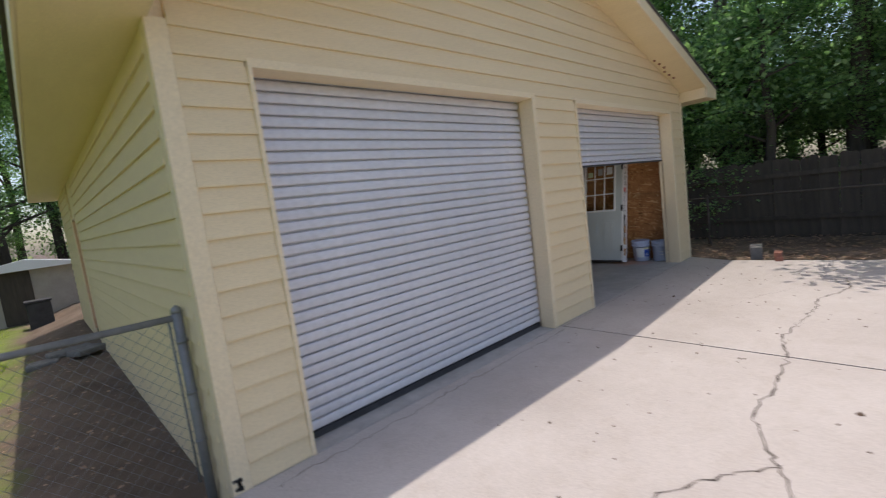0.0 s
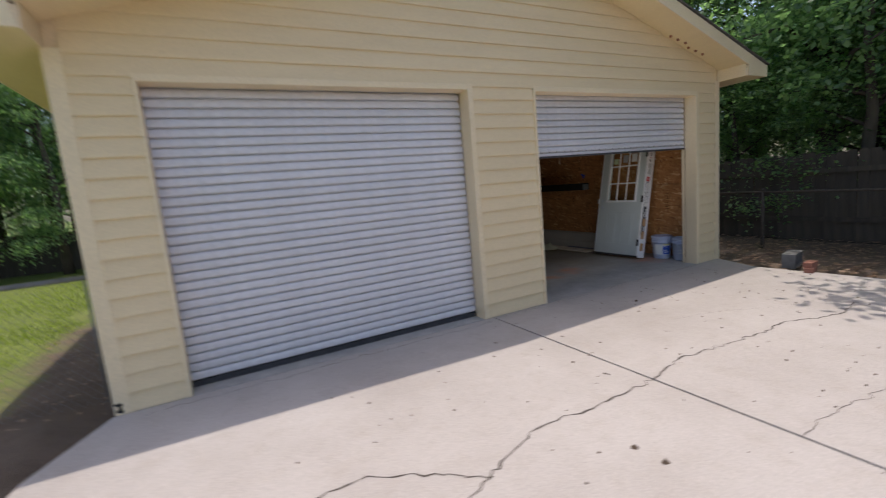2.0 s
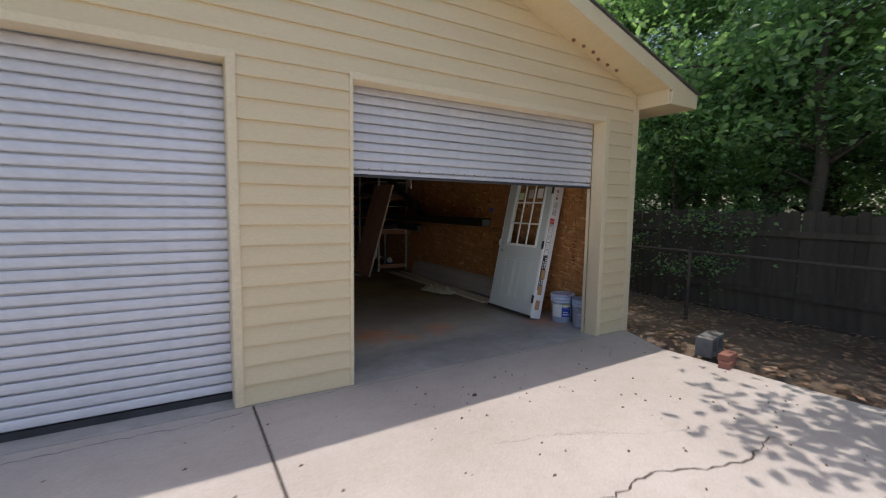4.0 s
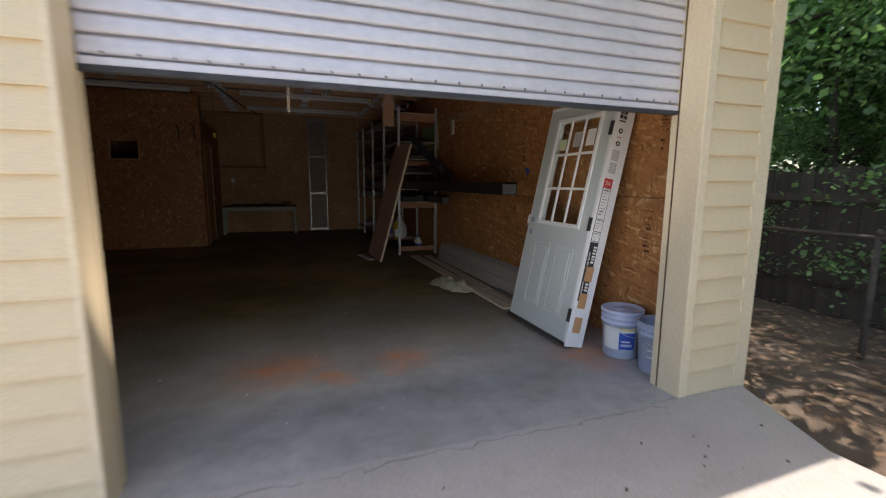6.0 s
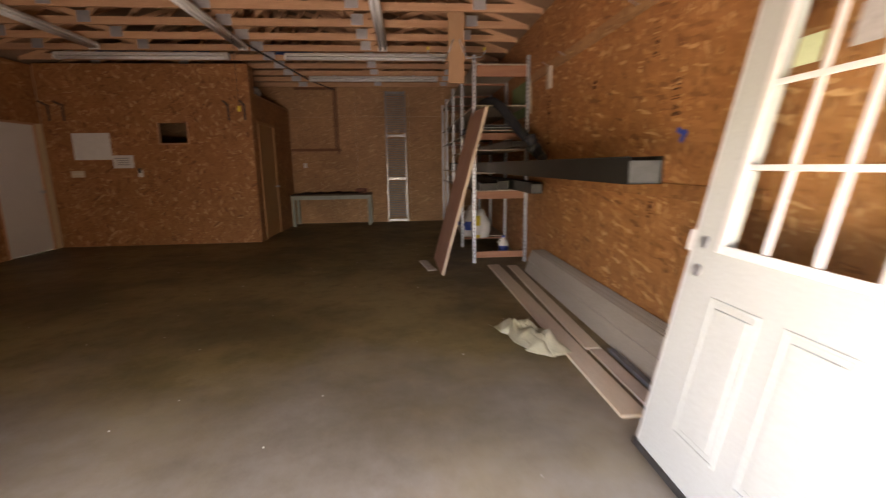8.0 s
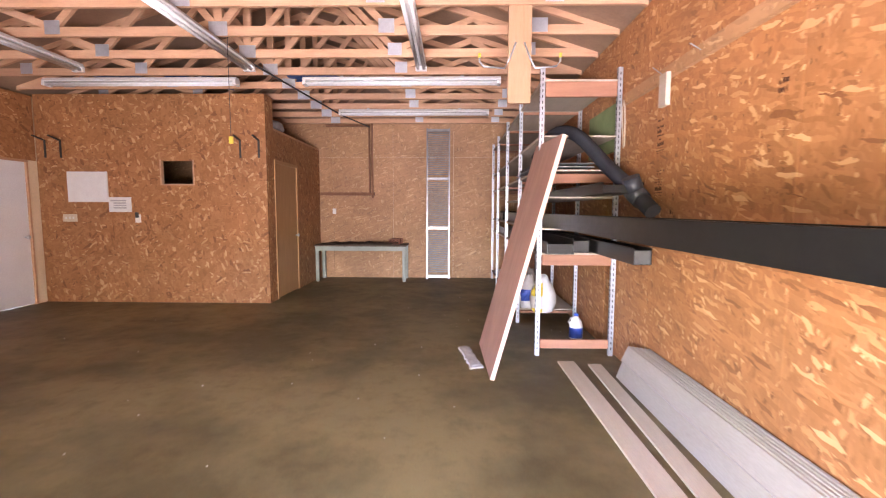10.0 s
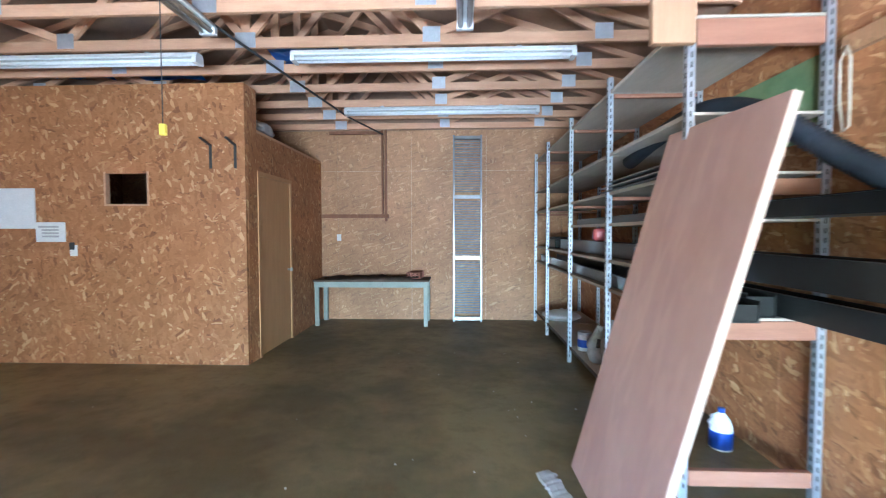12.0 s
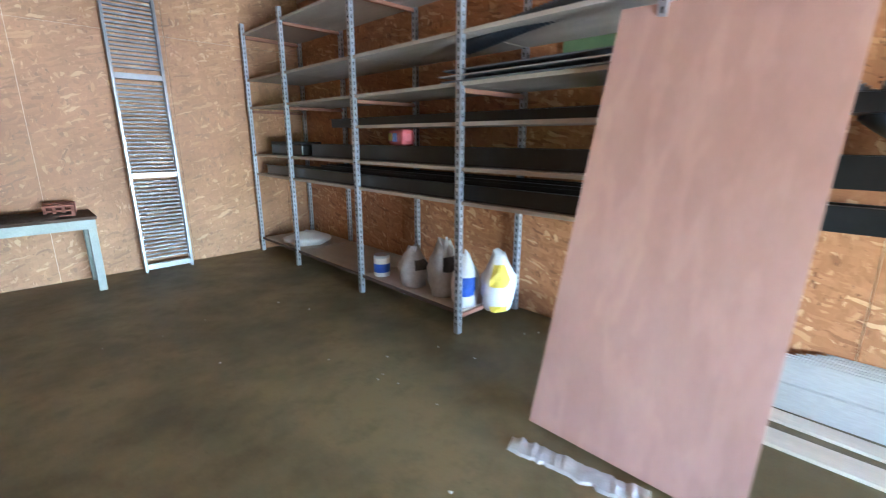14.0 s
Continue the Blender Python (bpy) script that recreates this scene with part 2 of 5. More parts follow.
M_ALU = mottled("aluminium", (0.22, 0.23, 0.235), (0.34, 0.35, 0.355), 9, 90, 0.35, 0.85, 0.1)
M_BLACK = mottled("black_metal", (0.010, 0.0105, 0.010), (0.03, 0.031, 0.028), 3, 50, 0.32, 0.4, 0.05)
M_ENDPLATE = mottled("dull_zinc_plate", (0.05, 0.053, 0.052), (0.10, 0.105, 0.10), 12, 80, 0.5, 0.4, 0.1)
M_HOSE = mottled("black_hose", (0.02, 0.025, 0.032), (0.05, 0.058, 0.07), 6, 60, 0.38)
M_SHELF = mottled("plywood_shelf", (0.44, 0.38, 0.30), (0.62, 0.54, 0.44), 2, 30, 0.75, 0, 0.15, (4, 0.7, 4), 0.15)


def veneer(name, dark, light):
    """Rotary-cut veneer: broad wavering figure and fine pores."""
    m, nt, b = nodes_of(name, 0.48)
    big = noise_of(nt, coords(nt, (1.5, 1.5, 0.55)), 2.1, 3, 0.55)
    mu = nt.nodes.new("ShaderNodeMath")
    mu.operation = "MULTIPLY"
    mu.inputs[1].default_value = 27.0
    nt.links.new(big, mu.inputs[0])
    si = nt.nodes.new("ShaderNodeMath")
    si.operation = "SINE"
    nt.links.new(mu.outputs[0], si.inputs[0])
    pores = noise_of(nt, coords(nt, (1, 14, 0.8)), 22, 4, 0.7)
    c = ramp(nt, noise_of(nt, coords(nt, (1, 1.2, 0.6)), 1.6, 5, 0.6), [(0.3, dark), (0.7, light)])
    c = blend(nt, 0.5, c, ramp(nt, si.outputs[0], [(0.0, (0.9, 0.89, 0.88)), (0.9, (1.05, 1.05, 1.04))]), "MULTIPLY")
    c = blend(nt, 0.5, c, ramp(nt, pores, [(0.3, (0.86, 0.84, 0.82)), (0.7, (1.08, 1.08, 1.08))]), "MULTIPLY")
    nt.links.new(c, b.inputs["Base Color"])
    rr = add(nt, "ShaderNodeMapRange", To_Min=0.4, To_Max=0.62)
    nt.links.new(pores, rr.inputs["Value"])
    nt.links.new(rr.outputs[0], b.inputs["Roughness"])
    bump(nt, b, pores, 0.06, 0.001)
    return m


M_SLAB = veneer("lauan_veneer", (0.45, 0.265, 0.21), (0.58, 0.37, 0.295))
M_CONDUIT = mottled("brown_stained_pine", (0.17, 0.075, 0.035), (0.27, 0.125, 0.06), 4, 40, 0.7, 0, 0.15, (5, 5, 0.8))
M_BDOOR = mottled("brown_door", (0.40, 0.22, 0.09), (0.50, 0.29, 0.13), 3, 40, 0.5, 0, 0.1, (5, 5, 0.7))
M_BOARD = mottled("pale_board", (0.58, 0.50, 0.37), (0.70, 0.62, 0.48), 3, 40, 0.6, 0, 0.1, (5, 0.6, 5), 0.15)
M_GREYB = mottled("grey_vinyl_board", (0.36, 0.33, 0.28), (0.46, 0.43, 0.37), 2, 40, 0.5, 0, 0.06, (3, 0.5, 3), 0.15)
M_BUCKET = mottled("pale_blue_plastic", (0.40, 0.45, 0.60), (0.52, 0.57, 0.70), 3, 60, 0.38, 0, 0.05)
M_LABEL = mottled("paper_label", (0.68, 0.68, 0.66), (0.78, 0.78, 0.76), 9, 90, 0.6, 0, 0.05)
M_BLUE = mottled("blue_print", (0.02, 0.06, 0.35), (0.04, 0.11, 0.5), 9, 80, 0.4)
M_RED = mottled("red_print", (0.5, 0.03, 0.03), (0.62, 0.06, 0.05), 9, 80, 0.45)
M_INK = mottled("black_print", (0.02, 0.02, 0.02), (0.05, 0.05, 0.05), 9, 80, 0.6)
M_GREYP = mottled("grey_print", (0.32, 0.32, 0.32), (0.5, 0.5, 0.5), 40, 150, 0.6)
M_CARD = mottled("brown_card", (0.40, 0.22, 0.1), (0.48, 0.28, 0.14), 9, 80, 0.8)
M_YELLOW = mottled("yellow_plastic", (0.72, 0.56, 0.05), (0.8, 0.66, 0.1), 9, 80, 0.45)
M_CLOTH = mottled("pale_yellow_cloth", (0.55, 0.54, 0.38), (0.68, 0.67, 0.5), 6, 80, 0.9, 0, 0.3)
M_FOAM = mottled("crumbled_foam", (0.34, 0.325, 0.30), (0.56, 0.545, 0.515), 14, 90, 0.9, 0, 0.5)
M_BENCH = mottled("grey_green_paint", (0.27, 0.305, 0.265), (0.38, 0.415, 0.36), 5, 60, 0.5, 0.1, 0.1)
M_BENCHTOP = mottled("dirty_bench_top", (0.05, 0.035, 0.025), (0.16, 0.11, 0.075), 5, 60, 0.85, 0, 0.3)
M_BRICK = mottled("red_brick", (0.25, 0.1, 0.07), (0.36, 0.17, 0.12), 9, 90, 0.9, 0, 0.4)
M_BLOCK = mottled("grey_block", (0.12, 0.117, 0.112), (0.22, 0.212, 0.20), 9, 90, 0.95, 0, 0.5)
M_GREEN = mottled("green_paint", (0.16, 0.26, 0.11), (0.27, 0.36, 0.18), 6, 40, 0.7, 0, 0.1)
M_BARK = mottled("bark", (0.05, 0.04, 0.032), (0.13, 0.105, 0.085), 6, 40, 0.95, 0, 0.6, (1, 1, 0.3), 0, 0.03)
M_FENCEW = mottled("weathered_fence", (0.045, 0.038, 0.031), (0.105, 0.084, 0.064), 3, 40, 0.9, 0, 0.3, (5, 5, 0.5), 0.3)
M_SHINGLE = mottled("roof_shingle", (0.08, 0.075, 0.07), (0.16, 0.15, 0.14), 8, 90, 0.95, 0, 0.5)
M_SHED = mottled("shed_wall", (0.3, 0.27, 0.23), (0.42, 0.38, 0.33), 3, 40, 0.8)
M_LEAF = leafy("leaves", (0.085, 0.165, 0.095), (0.30, 0.43, 0.23), 0.55)
M_WIRE = mottled("dull_weathered_zinc", (0.16, 0.165, 0.17), (0.28, 0.285, 0.29), 9, 60, 0.6, 0.3, 0.1)
M_GRASS = leafy("grass_blades", (0.15, 0.21, 0.02), (0.36, 0.42, 0.06), 0.45)
M_LITTER = leafy("leaf_litter", (0.16, 0.09, 0.05), (0.38, 0.24, 0.16), 0.1)


def ground_mat():
    m, nt, b = nodes_of("soil_and_turf", 0.95)
    v = coords(nt)
    c = ramp(nt, noise_of(nt, v, 1.3, 8, 0.65), [(0.3, (0.10, 0.072, 0.05)), (0.7, (0.21, 0.155, 0.115))])
    g = ramp(nt, noise_of(nt, v, 3, 6, 0.7), [(0.3, (0.12, 0.16, 0.03)), (0.7, (0.22, 0.27, 0.06))])
    sep = nt.nodes.new("ShaderNodeSeparateXYZ")
    tc = nt.nodes.new("ShaderNodeTexCoord")
    nt.links.new(tc.outputs["Object"], sep.inputs[0])
    ad = nt.nodes.new("ShaderNodeMath")
    ad.operation = "ADD"
    w = nt.nodes.new("ShaderNodeMath")
    w.operation = "MULTIPLY"
    nt.links.new(noise_of(nt, v, 1.5, 5, 0.6), w.inputs[0])
    w.inputs[1].default_value = 1.4
    nt.links.new(sep.outputs["X"], ad.inputs[0])
    nt.links.new(w.outputs[0], ad.inputs[1])
    r = nt.nodes.new("ShaderNodeMapRange")
    for k, val in (("From Min", 1.3), ("From Max", 1.7), ("To Min", 1.0), ("To Max", 0.0)):
        r.inputs[k].default_value = val
    nt.links.new(ad.outputs[0], r.inputs["Value"])
    c = blend(nt, r.outputs[0], c, g)
    fine = noise_of(nt, v, 60, 5, 0.7)
    c = blend(nt, 0.5, c, ramp(nt, fine, [(0.3, (0.55, 0.55, 0.55)), (0.7, (1.2, 1.15, 1.1))]), "MULTIPLY")
    nt.links.new(c, b.inputs["Base Color"])
    bump(nt, b, fine, 0.7, 0.02)
    return m


M_GROUND = ground_mat()


def glass_mat():
    m, nt, b = nodes_of("window_glass", 0.03, 0, (0.9, 0.95, 0.95))
    b.inputs["Transmission Weight"].default_value = 1.0
    b.inputs["IOR"].default_value = 1.1
    return m


M_GLASS = glass_mat()


# ---------- mesh helpers ----------
def bx(bm, x0, x1, y0, y1, z0, z1, m=None):
    vs = [bm.verts.new((x, y, z)) for x in (x0, x1) for y in (y0, y1) for z in (z0, z1)]
    if m is not None:
        for v in vs:
            v.co = m @ v.co
    for f in ((0, 1, 3, 2), (4, 6, 7, 5), (0, 4, 5, 1), (2, 3, 7, 6), (0, 2, 6, 4), (1, 5, 7, 3)):
        bm.faces.new([vs[i] for i in f])
    return bm


def box(x0, x1, y0, y1, z0, z1, m=None, bev=0.0):
    bm = bx(bmesh.new(), min(x0, x1), max(x0, x1), min(y0, y1), max(y0, y1), min(z0, z1), max(z0, z1), m)
    if bev:
        bmesh.ops.bevel(bm, geom=list(bm.edges), offset=bev, segments=2, affect="EDGES", profile=0.5)
    return bm


def prism(profile, axis, a, b):
    """A profile extruded along an axis ('x': profile in y, z; 'y': in x, z; 'z': in x, y)."""
    bm = bmesh.new()
    put = {"x": lambda p, t: (t, p[0], p[1]), "y": lambda p, t: (p[0], t, p[1]), "z": lambda p, t: (p[0], p[1], t)}[axis]
    r0 = [bm.verts.new(put(p, a)) for p in profile]
    r1 = [bm.verts.new(put(p, b)) for p in profile]
    n = len(profile)
    for i in range(n):
        bm.faces.new((r0[i], r0[(i + 1) % n], r1[(i + 1) % n], r1[i]))
    bm.faces.new(r0[::-1])
    bm.faces.new(r1)
    bmesh.ops.recalc_face_normals(bm, faces=list(bm.faces))
    return bm


def tube(bm, pts, rad, seg=8, caps=True):
    """A round tube through points; rad: one radius or one for each point."""
    pts = [Vector(p) for p in pts]
    rads = rad if isinstance(rad, (list, tuple)) else [rad] * len(pts)
    rings = []
    for i, p in enumerate(pts):
        d = (pts[min(i + 1, len(pts) - 1)] - pts[max(i - 1, 0)]).normalized()
        up = Vector((0, 0, 1)) if abs(d.z) < 0.9 else Vector((1, 0, 0))
        s = d.cross(up).normalized()
        u = s.cross(d)
        rings.append([bm.verts.new(p + rads[i] * (math.cos(k * math.tau / seg) * s + math.sin(k * math.tau / seg) * u)) for k in range(seg)])
    for a, b in zip(rings, rings[1:]):
        for k in range(seg):
            f = bm.faces.new((a[k], a[(k + 1) % seg], b[(k + 1) % seg], b[k]))
            f.smooth = True
    if caps:
        bm.faces.new(rings[0][::-1])
        bm.faces.new(rings[-1])
    return bm


def turned(profile, seg=28, m=None):
    """A solid of revolution round z from (radius, height) pairs."""
    bm = bmesh.new()
    rings = [[bm.verts.new((r * math.cos(k * math.tau / seg), r * math.sin(k * math.tau / seg), z)) for k in range(seg)] for r, z in profile]
    for a, b in zip(rings, rings[1:]):
        for k in range(seg):
            bm.faces.new((a[k], a[(k + 1) % seg], b[(k + 1) % seg], b[k])).smooth = True
    bm.faces.new(rings[0][::-1])
    bm.faces.new(rings[-1])
    if m is not None:
        bmesh.ops.transform(bm, matrix=m, verts=bm.verts)
    return bm


def mesh_of(name, bm, material):
    me = bpy.data.meshes.new(name)
    bm.to_mesh(me)
    bm.free()
    me.materials.append(material)
    return me


def part(name, bm, material, parent=None, label=""):
    me = bm if isinstance(bm, bpy.types.Mesh) else mesh_of(name, bm, material)
    ob = new(name, me)
    if parent is not None:
        ob.parent = parent
    if label:
        ob["label"] = label
    return ob


def thing(name, label, category, at=None, group="", kind=""):
    ob = new(name)
    if at is not None:
        ob.matrix_world = at
    return tagged(ob, label, category, group, kind)


def raw(name, verts, faces, material):
    me = bpy.data.meshes.new(name)
    me.from_pydata(verts, [], faces)
    me.materials.append(material)
    return me


# ---------- the shell ----------
XL, XR, YF, YB = 2.0, 9.97, 3.0, 13.9     # outer faces
IL, IR, IF, IB = 2.16, 9.80, 3.16, 13.72  # inner faces
D1, D2, DTOP = (2.52, 5.44), (6.36, 9.38), 2.53
RIDGE, EAVE, PITCH = 5.985, 0.52, 0.32


def roof_z(x):
    return 2.90 + PITCH * (XR + EAVE - RIDGE - abs(x - RIDGE))


wall_front = thing("wall_front", "cream vinyl-sided gable wall with two wide roller door openings", "wall", kind="structure")
for a, b, z0, z1 in ((XL, D1[0], 0, DTOP), (D1[1], D2[0], 0, DTOP), (D2[1], XR, 0, DTOP)):
    part("wall_core", box(a + 0.02, b - 0.02, YF + 0.02, IF - 0.012, z0, z1), M_TRIM, wall_front)
    part("inner_board", box(max(a, IL), min(b, IR), IF - 0.011, IF, z0, z1), M_OSB, wall_front, "orange-brown strand board lining")
gable = bmesh.new()
gv = [(XL, DTOP), (XR, DTOP), (XR, roof_z(XR) - 0.06), (RIDGE, roof_z(RIDGE) - 0.06), (XL, roof_z(XL) - 0.06)]
part("gable_core", prism(gv, "y", YF + 0.02, IF - 0.012), M_TRIM, wall_front)
part("inner_board", box(IL, IR, IF - 0.011, IF, DTOP, 3.0), M_OSB, wall_front)

wall_left = thing("wall_left", "long cream vinyl-sided side wall with strand board inside", "wall", kind="structure")
LD = (10.08, 11.0, 2.08)
for a, b, z0, z1 in ((IF, LD[0], 0, 3.0), (LD[1], IB, 0, 3.0), (LD[0], LD[1], LD[2], 3.0)):
    part("wall_core", box(XL + 0.02, IL - 0.012, a, b, z0 - (0.6 if z0 == 0 else 0), z1), M_TRIM, wall_left)
wall_right = thing("wall_right", "long side wall, cream siding outside and strand board inside", "wall", kind="structure")
part("wall_core", box(IR + 0.012, XR - 0.02, IF, IB, -0.4, 3.0), M_TRIM, wall_right)
wall_back = thing("wall_back", "pale brown strand board back wall of the garage", "wall", kind="structure")
part("wall_core", box(XL, XR, IB + 0.012, YB, -0.6, 3.0), M_TRIM, wall_back)
part("gable_core", prism([(XL, 3.0), (XR, 3.0), (XR, roof_z(XR) - 0.06), (RIDGE, roof_z(RIDGE) - 0.04), (XL, roof_z(XL) - 0.06)], "y", IB + 0.013, YB), M_DECK, wall_back)

# strand board sheets inside, four feet wide
y = IF
k = 0
while y < IB - 0.05:
    y1 = min(y + 1.22, IB)
    d = 0.0015 * (k % 2)
    part("panel", box(IR - d, IR + 0.011, y + 0.002, y1 - 0.002, 0.0, 2.40), M_OSBR, wall_right)
    part("panel", box(IR + 0.002 - d, IR + 0.011, y + 0.002, y1 - 0.002, 2.403, 3.04), M_OSBR, wall_right)
    if not (y1 > LD[0] and y < LD[1]):
        part("panel", box(IL - 0.011, IL + d, y + 0.002, y1 - 0.002, 0.0, 3.0), M_OSB, wall_left)
    y, k = y1, k + 1
part("panel", box(IL - 0.011, IL, 9.26, LD[0], 0.0, 3.0), M_OSB, wall_left)
part("panel", box(IL - 0.011, IL, LD[0], 11.14, LD[2], 3.0), M_OSB, wall_left)
x, k = IL, 0
while x < IR - 0.05:
    x1 = min(x + 1.22, IR)
    d = 0.0015 * (k % 2)
    part("panel", box(x + 0.002, x1 - 0.002, IB - d, IB + 0.011, 0.0, 2.44), M_OSB2, wall_back)
    part("panel", box(x + 0.002, x1 - 0.002, IB - 0.001 - d, IB + 0.011, 2.444, 3.1), M_OSB2, wall_back)
    x, k = x1, k + 1
# nailed rails on the right wall
wr = part("wall_rail", box(IR - 0.038, IR - 0.0025, IF + 0.004, 8.84, 2.33, 2.42, bev=0.003), M_OSB2, wall_right, "dusty pale wooden rail nailed along the wall")
for (a, b, z0, z1) in ((IF + 0.05, 4.35, 1.15, 1.235), (4.95, 8.8, 1.10, 1.19)):
    part("wall_rail", box(IR - 0.026, IR - 0.0025, a, b, z0, z1, bev=0.003), M_OSB, wall_right)
# printed panel marks
rnd = random.Random(5)
M_STAMP = mottled("faded_stamp", (0.05, 0.02, 0.01), (0.13, 0.05, 0.02), 30, 90, 0.8)
for (yy, zz, w, h) in ((3.62, 1.6, 0.07, 0.36), (3.70, 0.8, 0.09, 0.42), (5.95, 2.0, 0.08, 0.22), (5.9, 0.95, 0.07, 0.16), (6.9, 1.95, 0.07, 0.1), (7.9, 1.3, 0.07, 0.12), (8.1, 1.82, 0.12, 0.26), (8.1, 1.5, 0.12, 0.2), (5.68, 1.6, 0.1, 0.2), (3.95, 1.12, 0.08, 0.1)):
    bm = bmesh.new()
    z0 = zz
    while z0 < zz + h:
        tall = rnd.choice((0.008, 0.012, 0.03, 0.018))
        yb = yy + rnd.uniform(0, 0.03)
        while yb < yy + w - 0.006:
            wl = rnd.uniform(0.004, 0.016)
            if rnd.random() < 0.7:
                bx(bm, IR - 0.0042, IR - 0.0022, yb, yb + wl, z0, z0 + tall * rnd.uniform(0.5, 1.0))
            yb += wl + rnd.uniform(0.003, 0.007)
        z0 += tall + rnd.choice((0.008, 0.012, 0.03))
    tagged(part("panel_stamp", bm, M_STAMP, wall_right, "faded ink stamp on the board"), kind="stuff")

floor = thing("floor", "smooth stained concrete garage floor with orange dusty patches and painted daylight by the door", "floor", kind="structure")
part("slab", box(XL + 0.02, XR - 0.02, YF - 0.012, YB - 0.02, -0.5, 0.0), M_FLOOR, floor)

# roof and ceiling
roof = thing("roof", "gable roof with cream soffits, fascia and dark shingles", "roof", kind="structure")
YR0, YR1 = 2.58, 14.3
for s in (-1, 1):
    xe = RIDGE + s * (XR + EAVE - RIDGE)
    zt, ze = roof_z(RIDGE), 2.90
    part("shingle_layer", prism([(RIDGE, zt + 0.015), (xe + s * 0.03, ze + 0.005), (xe + s * 0.03, ze - 0.005), (RIDGE, zt - 0.002)], "y", YR0 - 0.02, YR1 + 0.02), M_SHINGLE, roof)
    part("roof_deck", prism([(RIDGE, zt - 0.004), (xe, ze - 0.007), (xe, ze - 0.03), (RIDGE, zt - 0.03)], "y", YR0 + 0.03, YR1 - 0.03), M_DECK, roof)
    part("fascia", box(xe - s * 0.022, xe, YR0, YR1, ze - 0.175, ze - 0.006, bev=0.004), M_TRIM, roof)
    xw = XL if s < 0 else XR
    part("soffit", box(xe - s * 0.024, xw, YR0 + 0.022, YR1 - 0.02, ze - 0.172, ze - 0.16), M_SOFFIT, roof)
    # rake board and rake soffit of the front gable
    part("rake_board", prism([(RIDGE, zt - 0.006), (xe - s * 0.024, ze - 0.012), (xe - s * 0.024, ze - 0.17), (xw, ze - 0.17), (xw + s * 0.03, ze - 0.02), (RIDGE, zt - 0.17)], "y", YR0, YR0 + 0.022), M_TRIM, roof)
    part("rake_soffit", prism([(RIDGE, zt - 0.155), (xw, roof_z(xw) - 0.155), (xw, roof_z(xw) - 0.168), (RIDGE, zt - 0.168)], "y", YR0 + 0.023, YF + 0.01), M_SOFFIT, roof)
    part("eave_return", box(xw - s * 0.01, xw + s * 0.0015, YR0 + 0.023, YF + 0.015, ze - 0.172, roof_z(xw) - 0.17), M_TRIM, roof)
    part("eave_return", box(xw + s * 0.002, xe - s * 0.026, YR0 + 0.024, YR0 + 0.04, ze - 0.16, ze - 0.03), M_TRIM, roof)
# weathered wasp mud on the right rake
for i in range(6):
    xx = 8.75 + i * 0.13
    part("mud_nest", turned([(0.002, -0.03), (0.018, -0.02), (0.02, 0), (0.012, 0.015)], 8, Matrix.Translation((xx, 2.93 - 0.02 * (i % 3), roof_z(xx) - 0.165))), M_BRICK, roof)

ceiling = bmesh.new()
for s in (-1, 1):
    xe = IL - 0.1 if s < 0 else IR + 0.1
    for i in range(4):
        y0, y1 = IF + i * (IB - IF) / 4, IF + (i + 1) * (IB - IF) / 4
        a, b = ceiling.verts.new((RIDGE, y0, roof_z(RIDGE) - 0.034)), ceiling.verts.new((RIDGE, y1, roof_z(RIDGE) - 0.034))
        c, d = ceiling.verts.new((xe, y1, roof_z(xe) - 0.034)), ceiling.verts.new((xe, y0, roof_z(xe) - 0.034))
        ceiling.faces.new((a, b, c, d))
tagged(part("ceiling", ceiling, M_DECK), "bare underside of the roof boarding above the trusses", "ceiling", kind="structure")

# trusses
CH = 3.045


def truss(y):
    t = thing("roof_truss", "reddish pine roof truss with grey nail plates", "truss", Matrix.Translation((0, y, 0)), "roof trusses")
    h = 0.019
    part("bottom_chord", box(IL + 0.01, IR - 0.01, -h, h, CH, CH + 0.089, bev=0.003), M_STUD, t)
    for s in (-1, 1):
        x0 = RIDGE + s * (IR - RIDGE)
        part("top_chord", prism([(RIDGE, roof_z(RIDGE) - 0.035), (x0, roof_z(x0) - 0.035), (x0, roof_z(x0) - 0.09), (RIDGE, roof_z(RIDGE) - 0.125)], "y", -h, h), M_STUD, t)
        pts = [(x0 - s * 0.75, CH + 0.08), (x0 - s * 1.35, roof_z(x0 - s * 1.35) - 0.11), (x0 - s * 2.2, CH + 0.08), (RIDGE + s * 0.75, roof_z(RIDGE + 0.75) - 0.11), (RIDGE + s * 0.02, CH + 0.08)]
        for a, b in zip(pts, pts[1:]):
            dx, dz = b[0] - a[0], b[1] - a[1]
            ln = math.hypot(dx, dz)
            n = (-dz / ln * 0.034, dx / ln * 0.034)
            part("web", prism([(a[0] + n[0], a[1] + n[1]), (b[0] + n[0], b[1] + n[1]), (b[0] - n[0], b[1] - n[1]), (a[0] - n[0], a[1] - n[1])], "y", -h + 0.001, h - 0.001), M_STUD, t)
        for px in (x0 - s * 2.2, x0 - s * 0.75):
            part("nail_plate", box(px - 0.075, px + 0.075, -h - 0.003, -h - 0.0005, CH + 0.02, CH + 0.15), M_PLATE, t)
    part("nail_plate", box(RIDGE - 0.09, RIDGE + 0.09, -h - 0.003, -h - 0.0005, CH + 0.0, CH + 0.13), M_PLATE, t)
    part("king_post", box(RIDGE - 0.04, RIDGE + 0.04, -h + 0.001, h - 0.001, CH + 0.085, roof_z(RIDGE) - 0.1), M_STUD, t)
    return t


